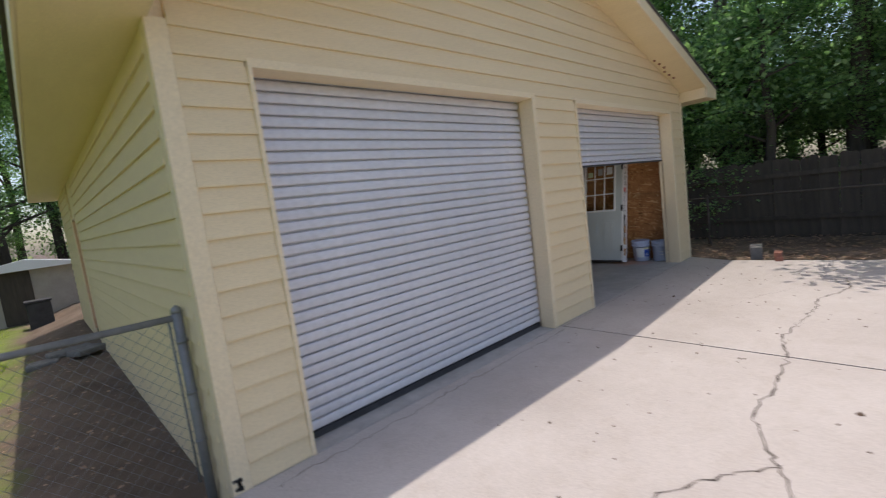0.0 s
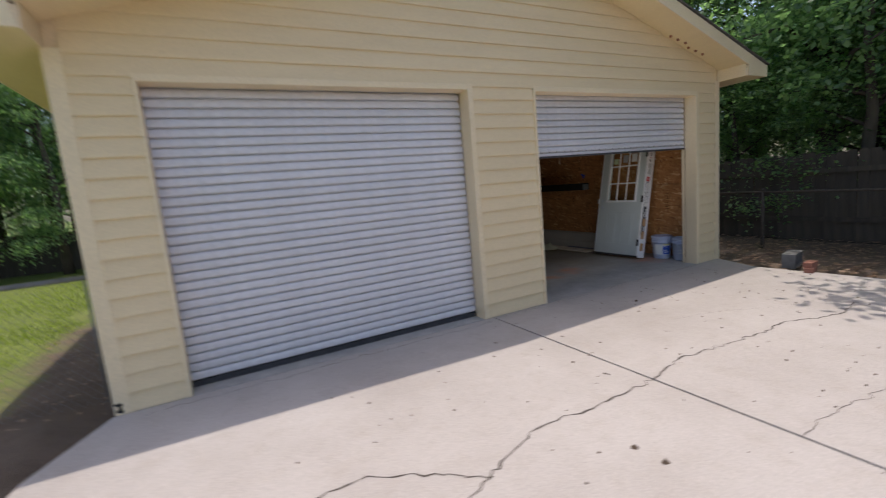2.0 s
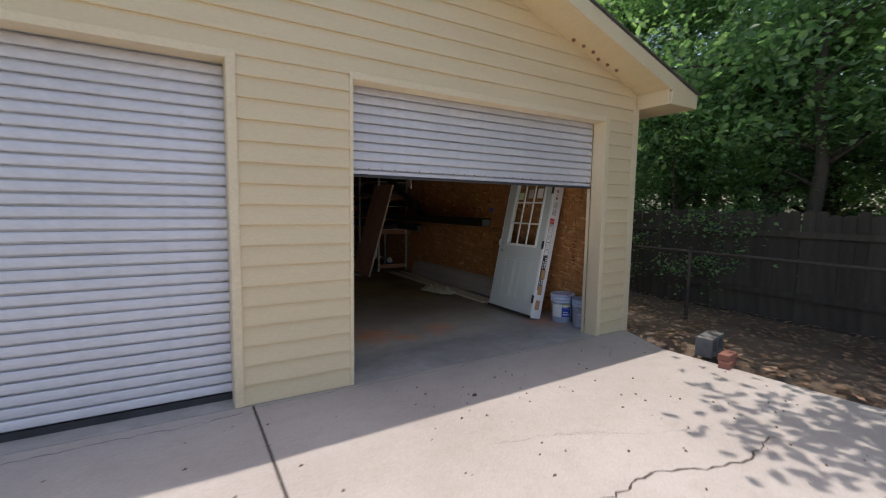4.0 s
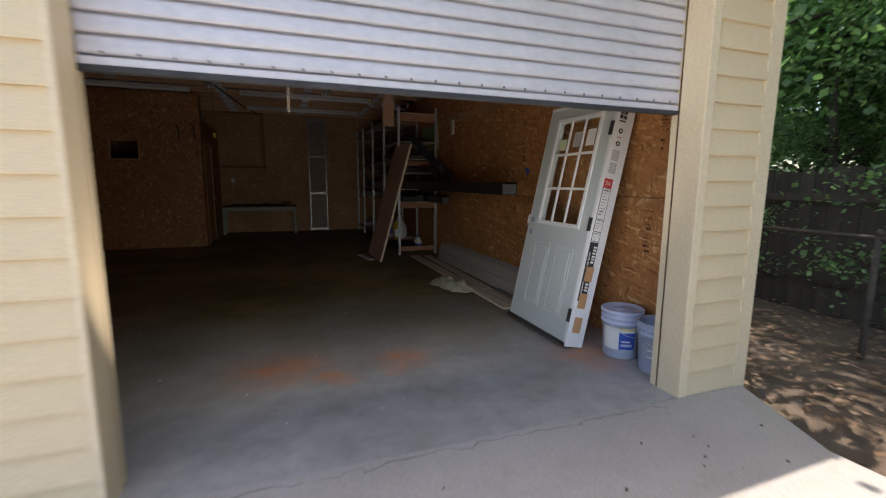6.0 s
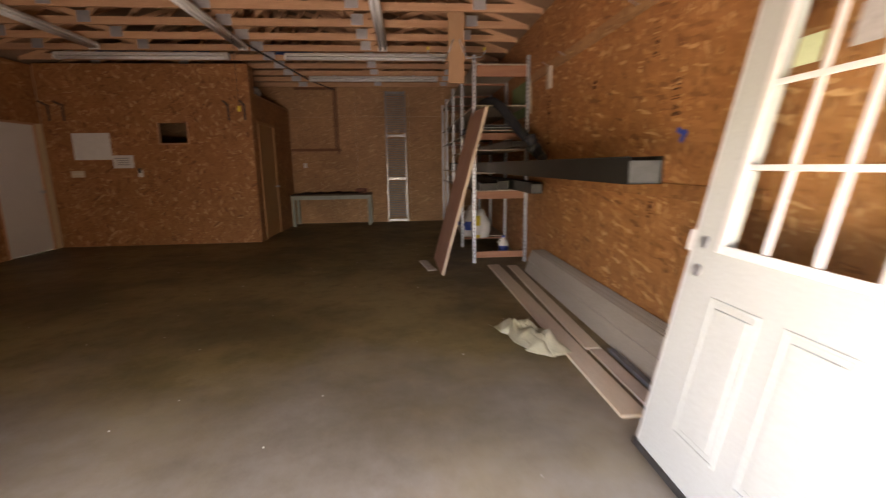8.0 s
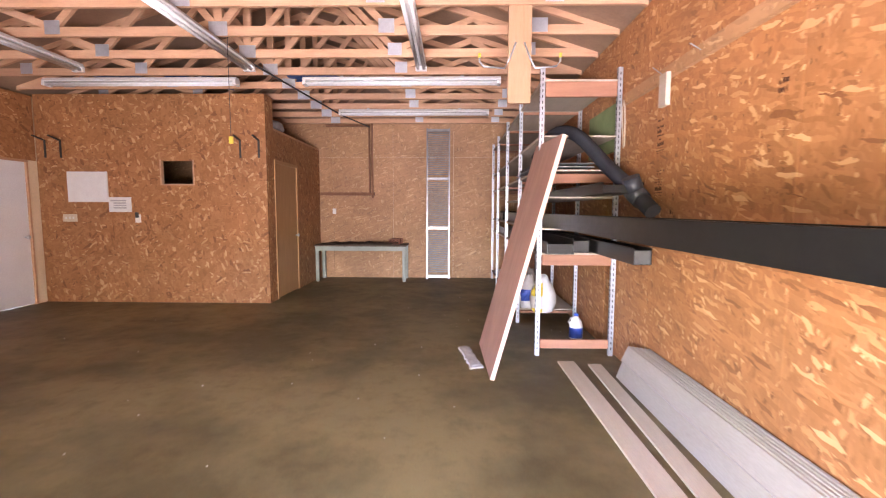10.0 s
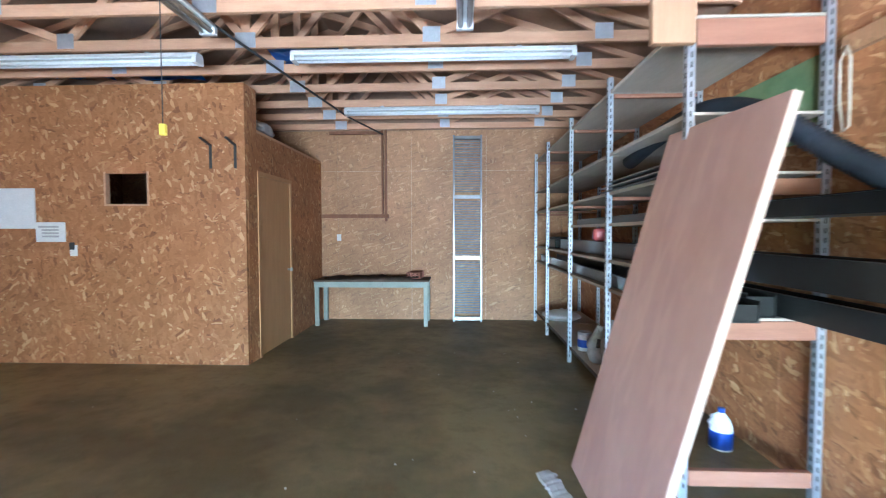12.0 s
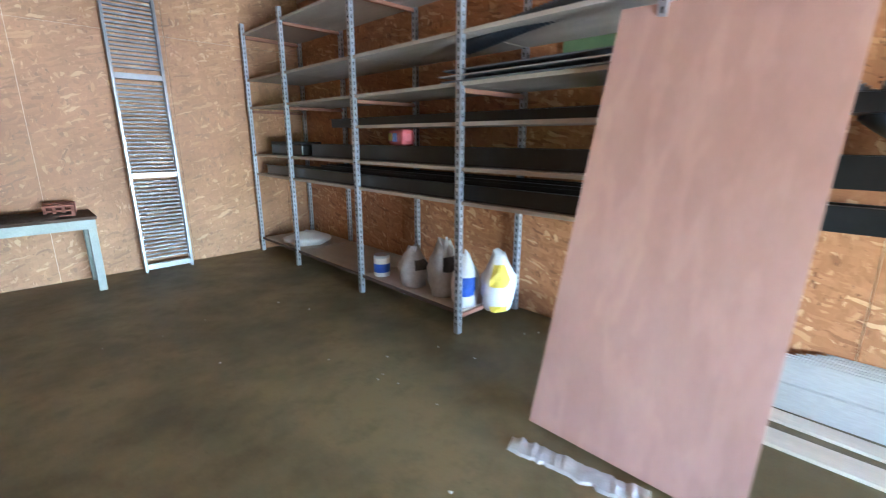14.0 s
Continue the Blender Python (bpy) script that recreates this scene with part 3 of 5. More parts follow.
first = truss(9.72 - 10 * 0.61)
for i in range(1, 17):
    copy_thing(first, Matrix.Translation((0, 9.72 + (i - 10) * 0.61, 0)))

# ---------- roller doors ----------
def slat_mesh(w, pitch):
    p = [(0.022, 0.0), (0.022, 0.011), (-0.006, 0.0125), (-0.012, 0.02), (-0.012, pitch * 0.55), (-0.009, pitch - 0.014), (-0.004, pitch - 0.0035), (0.022, pitch), (0.026, pitch), (0.026, 0)]
    return mesh_of("slat", prism(p, "x", 0, w), M_STEEL)


def roller_door(name, label, a, b, bottom):
    t = thing(name, label, "roller door")
    pitch, n = 0.0795, int((2.72 - bottom - 0.05) / 0.0795) + 1
    me = slat_mesh(b - a + 0.06, pitch)
    for i in range(n):
        s = part("slat", me, M_STEEL, t)
        s.location = (a - 0.03, IF + 0.02, bottom + 0.05 + i * pitch)
    return t


d1 = roller_door("closed_roller_door", "closed ribbed pale grey steel roller door", D1[0], D1[1], 0.0)
part("bottom_seal", box(D1[0] - 0.02, D1[1] + 0.02, IF + 0.008, IF + 0.04, 0.0, 0.049), M_RUBBER, d1, "black rubber bottom seal")
d2 = roller_door("raised_roller_door", "ribbed pale grey steel roller door raised part way", D2[0], D2[1], 1.77)
part("bottom_bar", box(D2[0] - 0.02, D2[1] + 0.02, IF + 0.0, IF + 0.05, 1.765, 1.788, bev=0.004), M_RUBBER, d2, "black bottom seal")
part("bottom_lip", box(D2[0] - 0.02, D2[1] + 0.02, IF + 0.004, IF + 0.046, 1.7885, 1.819, bev=0.003), M_STEEL, d2)
for i in range(24):
    part("rivet", turned([(0.006, 0), (0.005, 0.004), (0.001, 0.005)], 8, pose(D2[0] + 0.08 + i * 0.125, IF + 0.009, 1.838, 90)), M_INK, d2)
for dd, d in ((D1, d1), (D2, d2)):
    for s, xx in ((1, dd[0]), (-1, dd[1])):
        part("guide_rail", box(xx - s * 0.05, xx - s * 0.004, IF + 0.001, IF + 0.05, 0.0, 2.6), M_TRIM, d)
    tb = bmesh.new()
    tube(tb, [(dd[0] - 0.04, IF + 0.26, 2.76), (dd[1] + 0.04, IF + 0.26, 2.76)], 0.2, 20)
    part("curtain_roll", tb, M_STEEL, d)

# jambs and casings
for dd in (D1, D2):
    for s, xx in ((-1, dd[0]), (1, dd[1])):
        part("jamb", box(xx, xx + s * 0.018, YF - 0.016, IF - 0.002, 0, DTOP), M_TRIM, wall_front)
        part("casing", box(xx + s * 0.001, xx + s * (0.065 if s > 0 else 0.03), YF - 0.028, YF + 0.01, 0, DTOP + 0.03, bev=0.004), M_TRIM, wall_front)
    part("head_trim", box(dd[0] - 0.03, dd[1] + 0.065, YF - 0.022, IF + 0.003, DTOP - 0.008, DTOP + 0.05, bev=0.004), M_TRIM, wall_front)
# corner posts
for xx, s in ((XL, 1), (XR, -1)):
    part("corner_trim", box(xx - s * 0.012, xx + s * 0.10, YF - 0.014, YF + 0.012, -0.02, 2.74, bev=0.004), M_TRIM, wall_front)
    part("corner_trim", box(xx - s * 0.013, xx + s * 0.012, YF + 0.0125, YF + 0.1, -0.02, 2.72), M_TRIM, wall_front)

rot = bmesh.new()
rk = random.Random(6)
for k in range(9):
    bx(rot, XL + rk.uniform(-0.012, 0.03), XL + rk.uniform(0.032, 0.05), YF - 0.017, YF - 0.0142, 0.01 + k * 0.008, 0.02 + k * 0.008 + rk.uniform(0, 0.01))
part("rotten_spot", rot, M_INK, wall_front, "dark broken spot at the foot of the corner")

# ---------- white door in the left wall ----------
door_1 = thing("door_1", "plain white side door in a brown frame", "door", kind="structure")
part("leaf", box(IL - 0.055, IL - 0.012, LD[0] + 0.03, LD[1] - 0.03, 0.01, LD[2] - 0.03, bev=0.003), M_WHITE, door_1)
for a, b in ((LD[0], LD[0] + 0.028), (LD[1] - 0.028, LD[1])):
    part("frame", box(XL + 0.0, IL + 0.012, a, b, 0, LD[2]), M_STUD, door_1)
part("frame", box(XL + 0.0, IL + 0.012, LD[0], LD[1], LD[2] - 0.028, LD[2] + 0.002), M_STUD, door_1)
kn = part("knob", turned([(0.012, 0), (0.012, 0.03), (0.028, 0.04), (0.03, 0.055), (0.018, 0.068)], 16, pose(IL - 0.012, LD[1] - 0.1, 0.98, 0, 90, 0)), M_GALV, door_1)

# ---------- the closed-off room inside ----------
RX, RY = 5.545, 11.15
room = thing("partition_room", "strand board room built in the garage's back corner", "partition", kind="structure")
HX0, HX1, HZ0, HZ1 = 4.0, 4.46, 1.755, 2.085
x, k = IL + 0.002, 0
cuts = [IL + 0.002, 3.38, HX0, HX1, RX - 0.002]
for a, b in zip(cuts, cuts[1:]):
    if abs(a - HX0) < 1e-6:
        part("panel", box(a + 0.0, b, RY, RY + 0.05, 0.0, HZ0), M_OSB, room)
        part("panel", box(a + 0.0, b, RY, RY + 0.05, HZ1, 3.035), M_OSB, room)
    else:
        part("panel", box(a + 0.001, b - 0.0005, RY, RY + 0.05, 0.0, 3.035), M_OSB, room)
for a, b, c, d in ((HX0 - 0.02, HX0, HZ0 - 0.02, HZ1 + 0.02), (HX1, HX1 + 0.02, HZ0 - 0.02, HZ1 + 0.02)):
    part("hole_frame", box(a, b, RY - 0.008, RY + 0.052, c, d), M_STUD, room)
part("hole_frame", box(HX0, HX1, RY - 0.006, RY + 0.052, HZ0 - 0.02, HZ0), M_STUD, room)
BD = (11.47, 12.36, 2.09)
part("panel", box(RX - 0.05, RX, RY + 0.051, BD[0] - 0.05, 0, 3.035), M_OSB, room)
part("panel", box(RX - 0.05, RX - 0.002, BD[1] + 0.05, IB - 0.003, 0, 2.57), M_OSB, room)
part("panel", box(RX - 0.05, RX - 0.001, BD[0] - 0.05, BD[1] + 0.05, BD[2] + 0.05, 2.57), M_OSB, room)
part("top_board", box(IL + 0.002, RX + 0.0, BD[0] - 0.048, IB - 0.003, 2.571, 2.60), M_STUD, room)
rd = part("room_door", box(RX - 0.045, RX - 0.006, BD[0], BD[1], 0.012, BD[2], bev=0.002), M_BDOOR, room, "flush brown wooden door")
part("hinge", box(RX - 0.007, RX + 0.002, BD[0] - 0.01, BD[0] + 0.02, 1.75, 1.84), M_GALV, rd)
part("hinge", box(RX - 0.007, RX + 0.002, BD[0] - 0.01, BD[0] + 0.02, 1.0, 1.09), M_GALV, rd)
part("knob", turned([(0.012, 0), (0.012, 0.03), (0.027, 0.04), (0.028, 0.055), (0.015, 0.066)], 14, pose(RX - 0.006, BD[1] - 0.08, 0.95, 0, 90, 0)), M_GALV, rd)
for a, b, c, d in ((BD[0] - 0.05, BD[0] - 0.002, 0, BD[2] + 0.05), (BD[1] + 0.002, BD[1] + 0.05, 0, BD[2] + 0.05), (BD[0] - 0.002, BD[1] + 0.002, BD[2] + 0.002, BD[2] + 0.05)):
    part("door_frame", box(RX - 0.05, RX + 0.012, a, b, c, d), M_BDOOR, room)

junk = thing("plastic_wrap_bundle", "bundle in clear plastic lying on the side room's top", "bundle")
bm = bmesh.new()
rj = random.Random(12)
rings = []
for k in range(7):
    q = math.sin(math.pi * (k + 0.6) / 7.2)
    rings.append([bm.verts.new((5.42 + 0.09 * q * math.cos(a) * rj.uniform(0.8, 1.2), 11.55 + 0.1 * k, 2.70 + 0.1 * q * math.sin(a) * rj.uniform(0.8, 1.1))) for a in [n * math.tau / 10 for n in range(10)]])
for ra, rb2 in zip(rings, rings[1:]):
    for n in range(10):
        bm.faces.new((ra[n], ra[(n + 1) % 10], rb2[(n + 1) % 10], rb2[n]))
bm.faces.new(rings[0][::-1])
bm.faces.new(rings[-1])
part("wrap", bm, M_GREYP, junk)

# ---------- ceiling lights ----------
def strip_light(m):
    """A two-tube ceiling light, 2.45 m long along x, hung under the trusses."""
    t = thing("strip_light", "long white double-tube fluorescent ceiling light, switched off", "ceiling light", m, "ceiling strip lights")
    L = 1.225
    part("housing", prism([(-0.035, 0.05), (0.035, 0.05), (0.06, 0.012), (0.055, 0.004), (-0.055, 0.004), (-0.06, 0.012)], "x", -L, L), M_WHITE, t)
    for s in (-1, 1):
        part("tube", tube(bmesh.new(), [(-L + 0.04, s * 0.032, -0.022), (L - 0.04, s * 0.032, -0.022)], 0.019, 12), M_TUBE, t)
        part("end_cap", box(s * (L - 0.04), s * L, -0.062, 0.062, -0.045, 0.0035, bev=0.004), M_WHITE, t)
    for xx in (-0.75, 0.75):
        part("hanger", box(xx - 0.02, xx + 0.02, -0.012, 0.012, 0.0505, 0.07), M_GALV, t)
    return t


LZ = CH - 0.071
first = strip_light(pose(7.6, 10.365, LZ))
for x, y, a in ((4.32, 10.365, 0), (7.6, 12.12, 0), (4.0, 8.6, 90), (5.95, 8.6, 90), (7.88, 8.6, 90)):
    copy_thing(first, pose(x, y, LZ, 0, 0, a))
pc = thing("pull_cord", "dark pull cord with a yellow end hanging from the light", "cord")
part("cord", tube(bmesh.new(), [(6.055, 9.135, CH + 0.02), (6.06, 9.11, 3.0), (6.06, 9.11, 2.1)], 0.003, 6), M_INK, pc)
part("grip", box(6.04, 6.08, 9.095, 9.125, 2.03, 2.1, bev=0.008), M_YELLOW, pc, "yellow plastic grip")
pc = thing("pull_cord", "pale pull cord hanging from the roller door's roll", "cord")
part("cord", tube(bmesh.new(), [(7.125, 3.43, 2.57), (7.125, 3.445, 2.3), (7.127, 3.46, 1.95), (7.125, 3.455, 1.69)], 0.0022, 6), M_SHELF, pc)
cable = thing("ceiling_cable", "dark cable strung under the trusses", "cable")
part("sheath", tube(bmesh.new(), [(5.95, 9.8, 3.035), (6.1, 11.0, 3.03), (6.3, 12.6, 3.03), (6.58, 13.66, 3.03)], 0.012, 8), M_INK, cable)
for i, (x0, y0) in enumerate(((3.3, 10.75), (4.3, 10.8), (6.0, 10.6))):
    w = thing("blue_tarp", "crumpled blue plastic sheet lying up on the trusses", "tarp")
    bm = bmesh.new()
    rb = random.Random(i)
    grid = [[bm.verts.new((x0 + u * 0.14, y0 + v * 0.12, CH + 0.1 + rb.uniform(0, 0.07))) for u in range(6)] for v in range(6)]
    for v in range(5):
        for u in range(5):
            bm.faces.new((grid[v][u], grid[v][u + 1], grid[v + 1][u + 1], grid[v + 1][u]))
    bmesh.ops.solidify(bm, geom=list(bm.faces), thickness=0.004)
    part("sheet", bm, mottled("blue_plastic", (0.01, 0.08, 0.35), (0.03, 0.16, 0.5), 9, 60, 0.4), w)

# ---------- on the partition's front ----------
wb = thing("whiteboard", "blank white board fixed to the partition", "board")
part("surface", box(2.605, 3.2, RY - 0.02, RY - 0.001, 1.49, 1.93, bev=0.003), M_LABEL, wb)
sg = thing("paper_notice", "small white printed notice on the partition", "notice")
part("sheet", box(3.2, 3.53, RY - 0.012, RY - 0.001, 1.345, 1.56), M_LABEL, sg)
for i in range(4):
    part("print_bar", box(3.27 if i else 3.23, 3.46, RY - 0.0145, RY - 0.0125, 1.5 - i * 0.035, 1.52 - i * 0.035), M_GREYP, sg)
sw = thing("switch_plate", "pale beige switch plate on the partition", "switch")
part("plate", box(2.5, 2.71, RY - 0.012, RY - 0.001, 1.2, 1.31, bev=0.003), M_BOARD, sw)
for i in range(3):
    part("toggle", box(2.545 + i * 0.055, 2.56 + i * 0.055, RY - 0.024, RY - 0.0125, 1.24, 1.27), M_LABEL, sw)
sp = thing("wall_socket", "small white socket with a dark plug", "socket")
part("plate", box(3.58, 3.66, RY - 0.014, RY - 0.001, 1.19, 1.31, bev=0.003), M_LABEL, sp)
part("plug", box(3.6, 3.64, RY - 0.045, RY - 0.0145, 1.26, 1.34, bev=0.006), M_INK, sp)


def hook(x, y, z, turn=0):
    t = thing("shelf_bracket", "dark iron shelf bracket on the partition", "bracket", pose(x, y, z, 0, 0, turn), "iron wall brackets")
    part("plate", box(-0.014, 0.014, -0.008, -0.001, -0.24, 0.02), M_INK, t)
    part("arm", box(-0.012, 0.012, -0.2, -0.0085, -0.003, 0.012, Matrix.Rotation(radians(-14), 4, "X")), M_INK, t)
    return t


for x in (5.17, 5.44, 2.3, 2.53):
    hook(x, RY, 2.37)

# ---------- along the back wall ----------
bench = thing("workbench", "low grey-green metal workbench with a dirty top", "workbench")
part("top", box(5.585, 7.36, 13.12, 13.66, 0.685, 0.715, bev=0.006), M_BENCHTOP, bench)
part("apron", box(5.6, 7.345, 13.13, 13.15, 0.6, 0.684), M_BENCH, bench)
for x in (5.6, 7.28):
    for y in (13.13, 13.59):
        part("leg", box(x, x + 0.065, y + 0.021 * (y < 13.2), y + 0.065, 0, 0.684 if y > 13.2 else 0.599, bev=0.004), M_BENCH, bench)
cl = thing("dirty_rag", "dark dirty cloth spread on the workbench", "cloth")
bm = bmesh.new()
rb = random.Random(3)
nu, nv = 18, 7
grid = [[bm.verts.new((5.75 + u * 0.085, 13.14 + v * 0.075, 0.72 + abs(rb.gauss(0, 0.014)) + 0.006)) for u in range(nu)] for v in range(nv)]
for u in range(4, 16):
    grid[0][u].co.y -= 0.03
    grid[0][u].co.z -= 0.02 + 0.03 * math.sin(u * 0.9) ** 2
for v in range(nv - 1):
    for u in range(nu - 1):
        bm.faces.new((grid[v][u], grid[v][u + 1], grid[v + 1][u + 1], grid[v + 1][u])).smooth = True
bmesh.ops.solidify(bm, geom=list(bm.faces), thickness=0.006)
part("fabric", bm, M_BENCHTOP, cl)
hb = thing("hollow_brick", "reddish hollow brick standing on the workbench", "brick", pose(7.12, 13.3, 0.72, 0, 0, -8))
bm = bmesh.new()
for z0, z1 in ((0, 0.03), (0.045, 0.06), (0.085, 0.1)):
    bx(bm, -0.11, 0.11, -0.05, 0.05, z0, z1)
for i in range(4):
    bx(bm, -0.11 + i * 0.065, -0.085 + i * 0.065, -0.05, 0.05, 0.03, 0.085)
part("body", bm, M_BRICK, hb)
hp2 = copy_thing(hb, pose(7.14, 13.52, 0.72, 0, 0, 10))

lad = thing("loading_ramp", "perforated aluminium loading ramp leaning on the wall", "ramp", pose(7.955, 13.53, 0.0, -2.3, 0, 0))
for s in (-1, 1):
    part("side_rail", box(s * 0.235, s * 0.205, -0.03, 0.03, 0.0, 3.0, bev=0.004), M_ALU, lad)
for z in (0.03, 1.0, 1.98, 2.93):
    part("cross_bar", box(-0.204, 0.204, -0.032, 0.028, z, z + 0.055), M_ALU, lad)
for i in range(70):
    z = 0.1 + i * 0.0405
    if min(abs(z - q - 0.02) for q in (0.03, 1.0, 1.98, 2.93)) > 0.05:
        part("tread", box(-0.204, 0.204, -0.012, 0.012, z, z + 0.017), M_TREAD, lad)

cd = thing("wooden_conduit_box", "brown wooden strips boxing a pipe on the wall", "pipe casing")
part("strip", box(5.56, 6.67, IB - 0.075, IB - 0.003, 1.675, 1.735, bev=0.003), M_CONDUIT, cd)
part("strip", box(6.555, 6.585, IB - 0.06, IB - 0.003, 1.736, 3.1, bev=0.003), M_CONDUIT, cd)
part("strip", box(6.605, 6.64, IB - 0.05, IB - 0.003, 1.62, 3.1, bev=0.003), M_CONDUIT, cd)
part("strip", box(5.7, 6.554, IB - 0.05, IB - 0.003, 3.04, 3.085), M_CONDUIT, cd)
so = thing("wall_socket", "small white socket on the back wall", "socket")
part("plate", box(5.8, 5.87, IB - 0.014, IB - 0.0035, 1.3, 1.41, bev=0.003), M_LABEL, so)

# ---------- storage rack ----------
PX, QX = 9.055, 9.755
PY = (8.89, 10.13, 11.38, 12.65, 13.62)
rack = thing("storage_rack", "long slotted-steel rack with plywood shelves along the wall", "shelving")


def post_mesh():
    bm = bmesh.new()
    bx(bm, -0.024, 0.017, -0.0025, 0, 0, 2.68)
    bx(bm, -0.024, -0.0215, 0, 0.04, 0, 2.68)
    return mesh_of("post", bm, M_GALV)


def slots_mesh():
    bm = bmesh.new()
    for i in range(51):
        bx(bm, -0.0075, 0.0005, -0.0034, -0.0022, 0.06 + i * 0.051, 0.088 + i * 0.051)
        bx(bm, -0.0248, -0.0238, 0.014, 0.026, 0.06 + i * 0.051, 0.088 + i * 0.051)
    return mesh_of("slot_strip", bm, M_HOLE)


pm, sm = post_mesh(), slots_mesh()
for y in PY:
    for x in (PX, QX):
        o = part("post", pm, M_GALV, rack)
        o.location = (x, y, 0)
        tagged(part("slot_strip", sm, M_HOLE, o), kind="stuff")
LEVELS = (0.16, 0.972, 1.204, 1.5, 1.75, 2.06, 2.56)
for i, (a, b) in enumerate(zip(PY, PY[1:])):
    for z in LEVELS:
        if z == 0.16 and i == 0:
            continue
        if z == 1.5 and i > 1:
            continue
        part("shelf", box(PX + 0.004, QX - 0.004, a + 0.008, b - 0.003, z, z + 0.014), M_SHELF, rack)
        part("shelf_rail", box(PX - 0.008, PX + 0.003, a + 0.048, b - 0.004, z - 0.009, z + 0.016), M_SHELF if z > 0.5 else M_BENCHTOP, rack)
for y in PY:
    for z, h in ((0.07, 0.085), (0.87, 0.1), (1.64, 0.085), (2.42, 0.135)) if y == PY[0] else ((0.12, 0.03), (0.95, 0.03), (1.7, 0.03), (2.52, 0.03)):
        part("cross_beam", box(PX + 0.027, QX - 0.027, y + 0.002, y + 0.04, z, z + h, bev=0.003), M_REDWOOD, rack)
bp = part("back_panel", box(QX + 0.02, IR - 0.004, 9.0, 9.85, 1.95, 2.4), M_GREEN, rack, "green painted board")

# black metal channels lying through the rack
def channel(a, b, x0, x1, z0, z1, label):
    t = thing("metal_channel", label, "channel")
    th = 0.004
    bm = prism([(x0 - 0.02, z1), (x0 + th, z1), (x0 + th, z0 + th), (x1 - th, z0 + th), (x1 - th, z1), (x1, z1), (x1, z0), (x0, z0), (x0, z1 - th), (x0 - 0.02, z1 - th)], "y", a, b)
    part("trough", bm, M_BLACK, t)
    part("end_plate", box(x0 + th + 0.001, x1 - th - 0.001, a + 0.01, a + 0.013, z0 + th + 0.001, z1 - 0.02), M_ENDPLATE if a < 6 or 7.9 < a < 8.05 else M_BLACK, t, "grey metal end plate")
    return t


channel(5.05, 12.4, 9.17, 9.335, 1.222, 1.35, "long black sheet-metal channel lying on the rack")
channel(5.72, 12.9, 9.42, 9.60, 1.222, 1.297, "black sheet-metal channel lying behind another on the rack")
channel(7.98, 12.8, 9.56, 9.69, 0.99, 1.115, "black sheet-metal channel on a lower shelf")
channel(8.75, 13.4, 9.10, 9.34, 0.99, 1.10, "black sheet-metal channel on a lower shelf")
channel(8.9, 12.6, 9.37, 9.52, 0.99, 1.12, "black sheet-metal channel on a lower shelf")
channel(8.1, 12.3, 9.36, 9.66, 1.516, 1.60, "black sheet-metal channel lying on the rack")
st = thing("sheet_stack", "stack of thin grey metal sheets on a shelf", "metal sheets")
for i in range(3):
    part("sheet", box(9.02 + 0.01 * (i % 3), 9.6, 9.05 + 0.02 * i, 10.3 + 0.03 * (i % 2), 1.766 + i * 0.036, 1.774 + i * 0.036), M_GALV if i % 2 else M_GREYBAR, st)

# hose
hose = thing("corrugated_hose", "thick black corrugated drain hose hung over the rack", "hose")
ctrl = [Vector(p) + Vector((0.05, 0.1, -0.12)) for p in ((9.3, 10.9, 2.12), (9.22, 10.2, 2.15), (9.18, 9.6, 2.22), (9.22, 9.1, 2.27), (9.32, 8.75, 2.18), (9.45, 8.4, 1.9), (9.55, 8.1, 1.68), (9.62, 7.85, 1.5), (9.66, 7.6, 1.36))]
pts, rads = [], []
n = 210
for i in range(n):
    u = i / (n - 1) * (len(ctrl) - 3.001) + 1
    k = int(u)
    f = u - k
    p0, p1, p2, p3 = ctrl[k - 1], ctrl[k], ctrl[k + 1], ctrl[min(k + 2, len(ctrl) - 1)]
    pts.append(0.5 * ((2 * p1) + (p2 - p0) * f + (2 * p0 - 5 * p1 + 4 * p2 - p3) * f * f + (3 * p1 - p0 - 3 * p2 + p3) * f ** 3))
    rads.append(0.06 if i % 2 else 0.045)
part("tube", tube(bmesh.new(), pts, rads, 14), M_HOSE, hose)
cn = part("coupling", tube(bmesh.new(), [pts[-34], pts[-26], pts[-18]], [0.072, 0.075, 0.072], 16), M_HOSE, hose, "black plastic coupling")
part("branch", tube(bmesh.new(), [pts[-26], pts[-26] + Vector((-0.06, -0.02, 0.13))], [0.06, 0.065], 14), M_HOSE, cn)

# things on the rack
def bottle(name, label, x, y, z, profile, body, band=None, cap=None, turn=0):
    t = thing(name, label, "bottle", pose(x, y, z, 0, 0, turn))
    part("body", turned(profile), body, t)
    r, h = profile[1]
    if band:
        part("label", turned([(r + 0.0012, band[0]), (r + 0.0018, band[0] + 0.002), (r + 0.0018, band[1] - 0.002), (r + 0.0012, band[1])]), band[2], t)
    top = profile[-1]
    if cap:
        part("cap", turned([(top[0] + 0.004, top[1] - 0.012), (top[0] + 0.005, top[1] + 0.014), (top[0] + 0.002, top[1] + 0.018)], 16), cap, t)
    return t


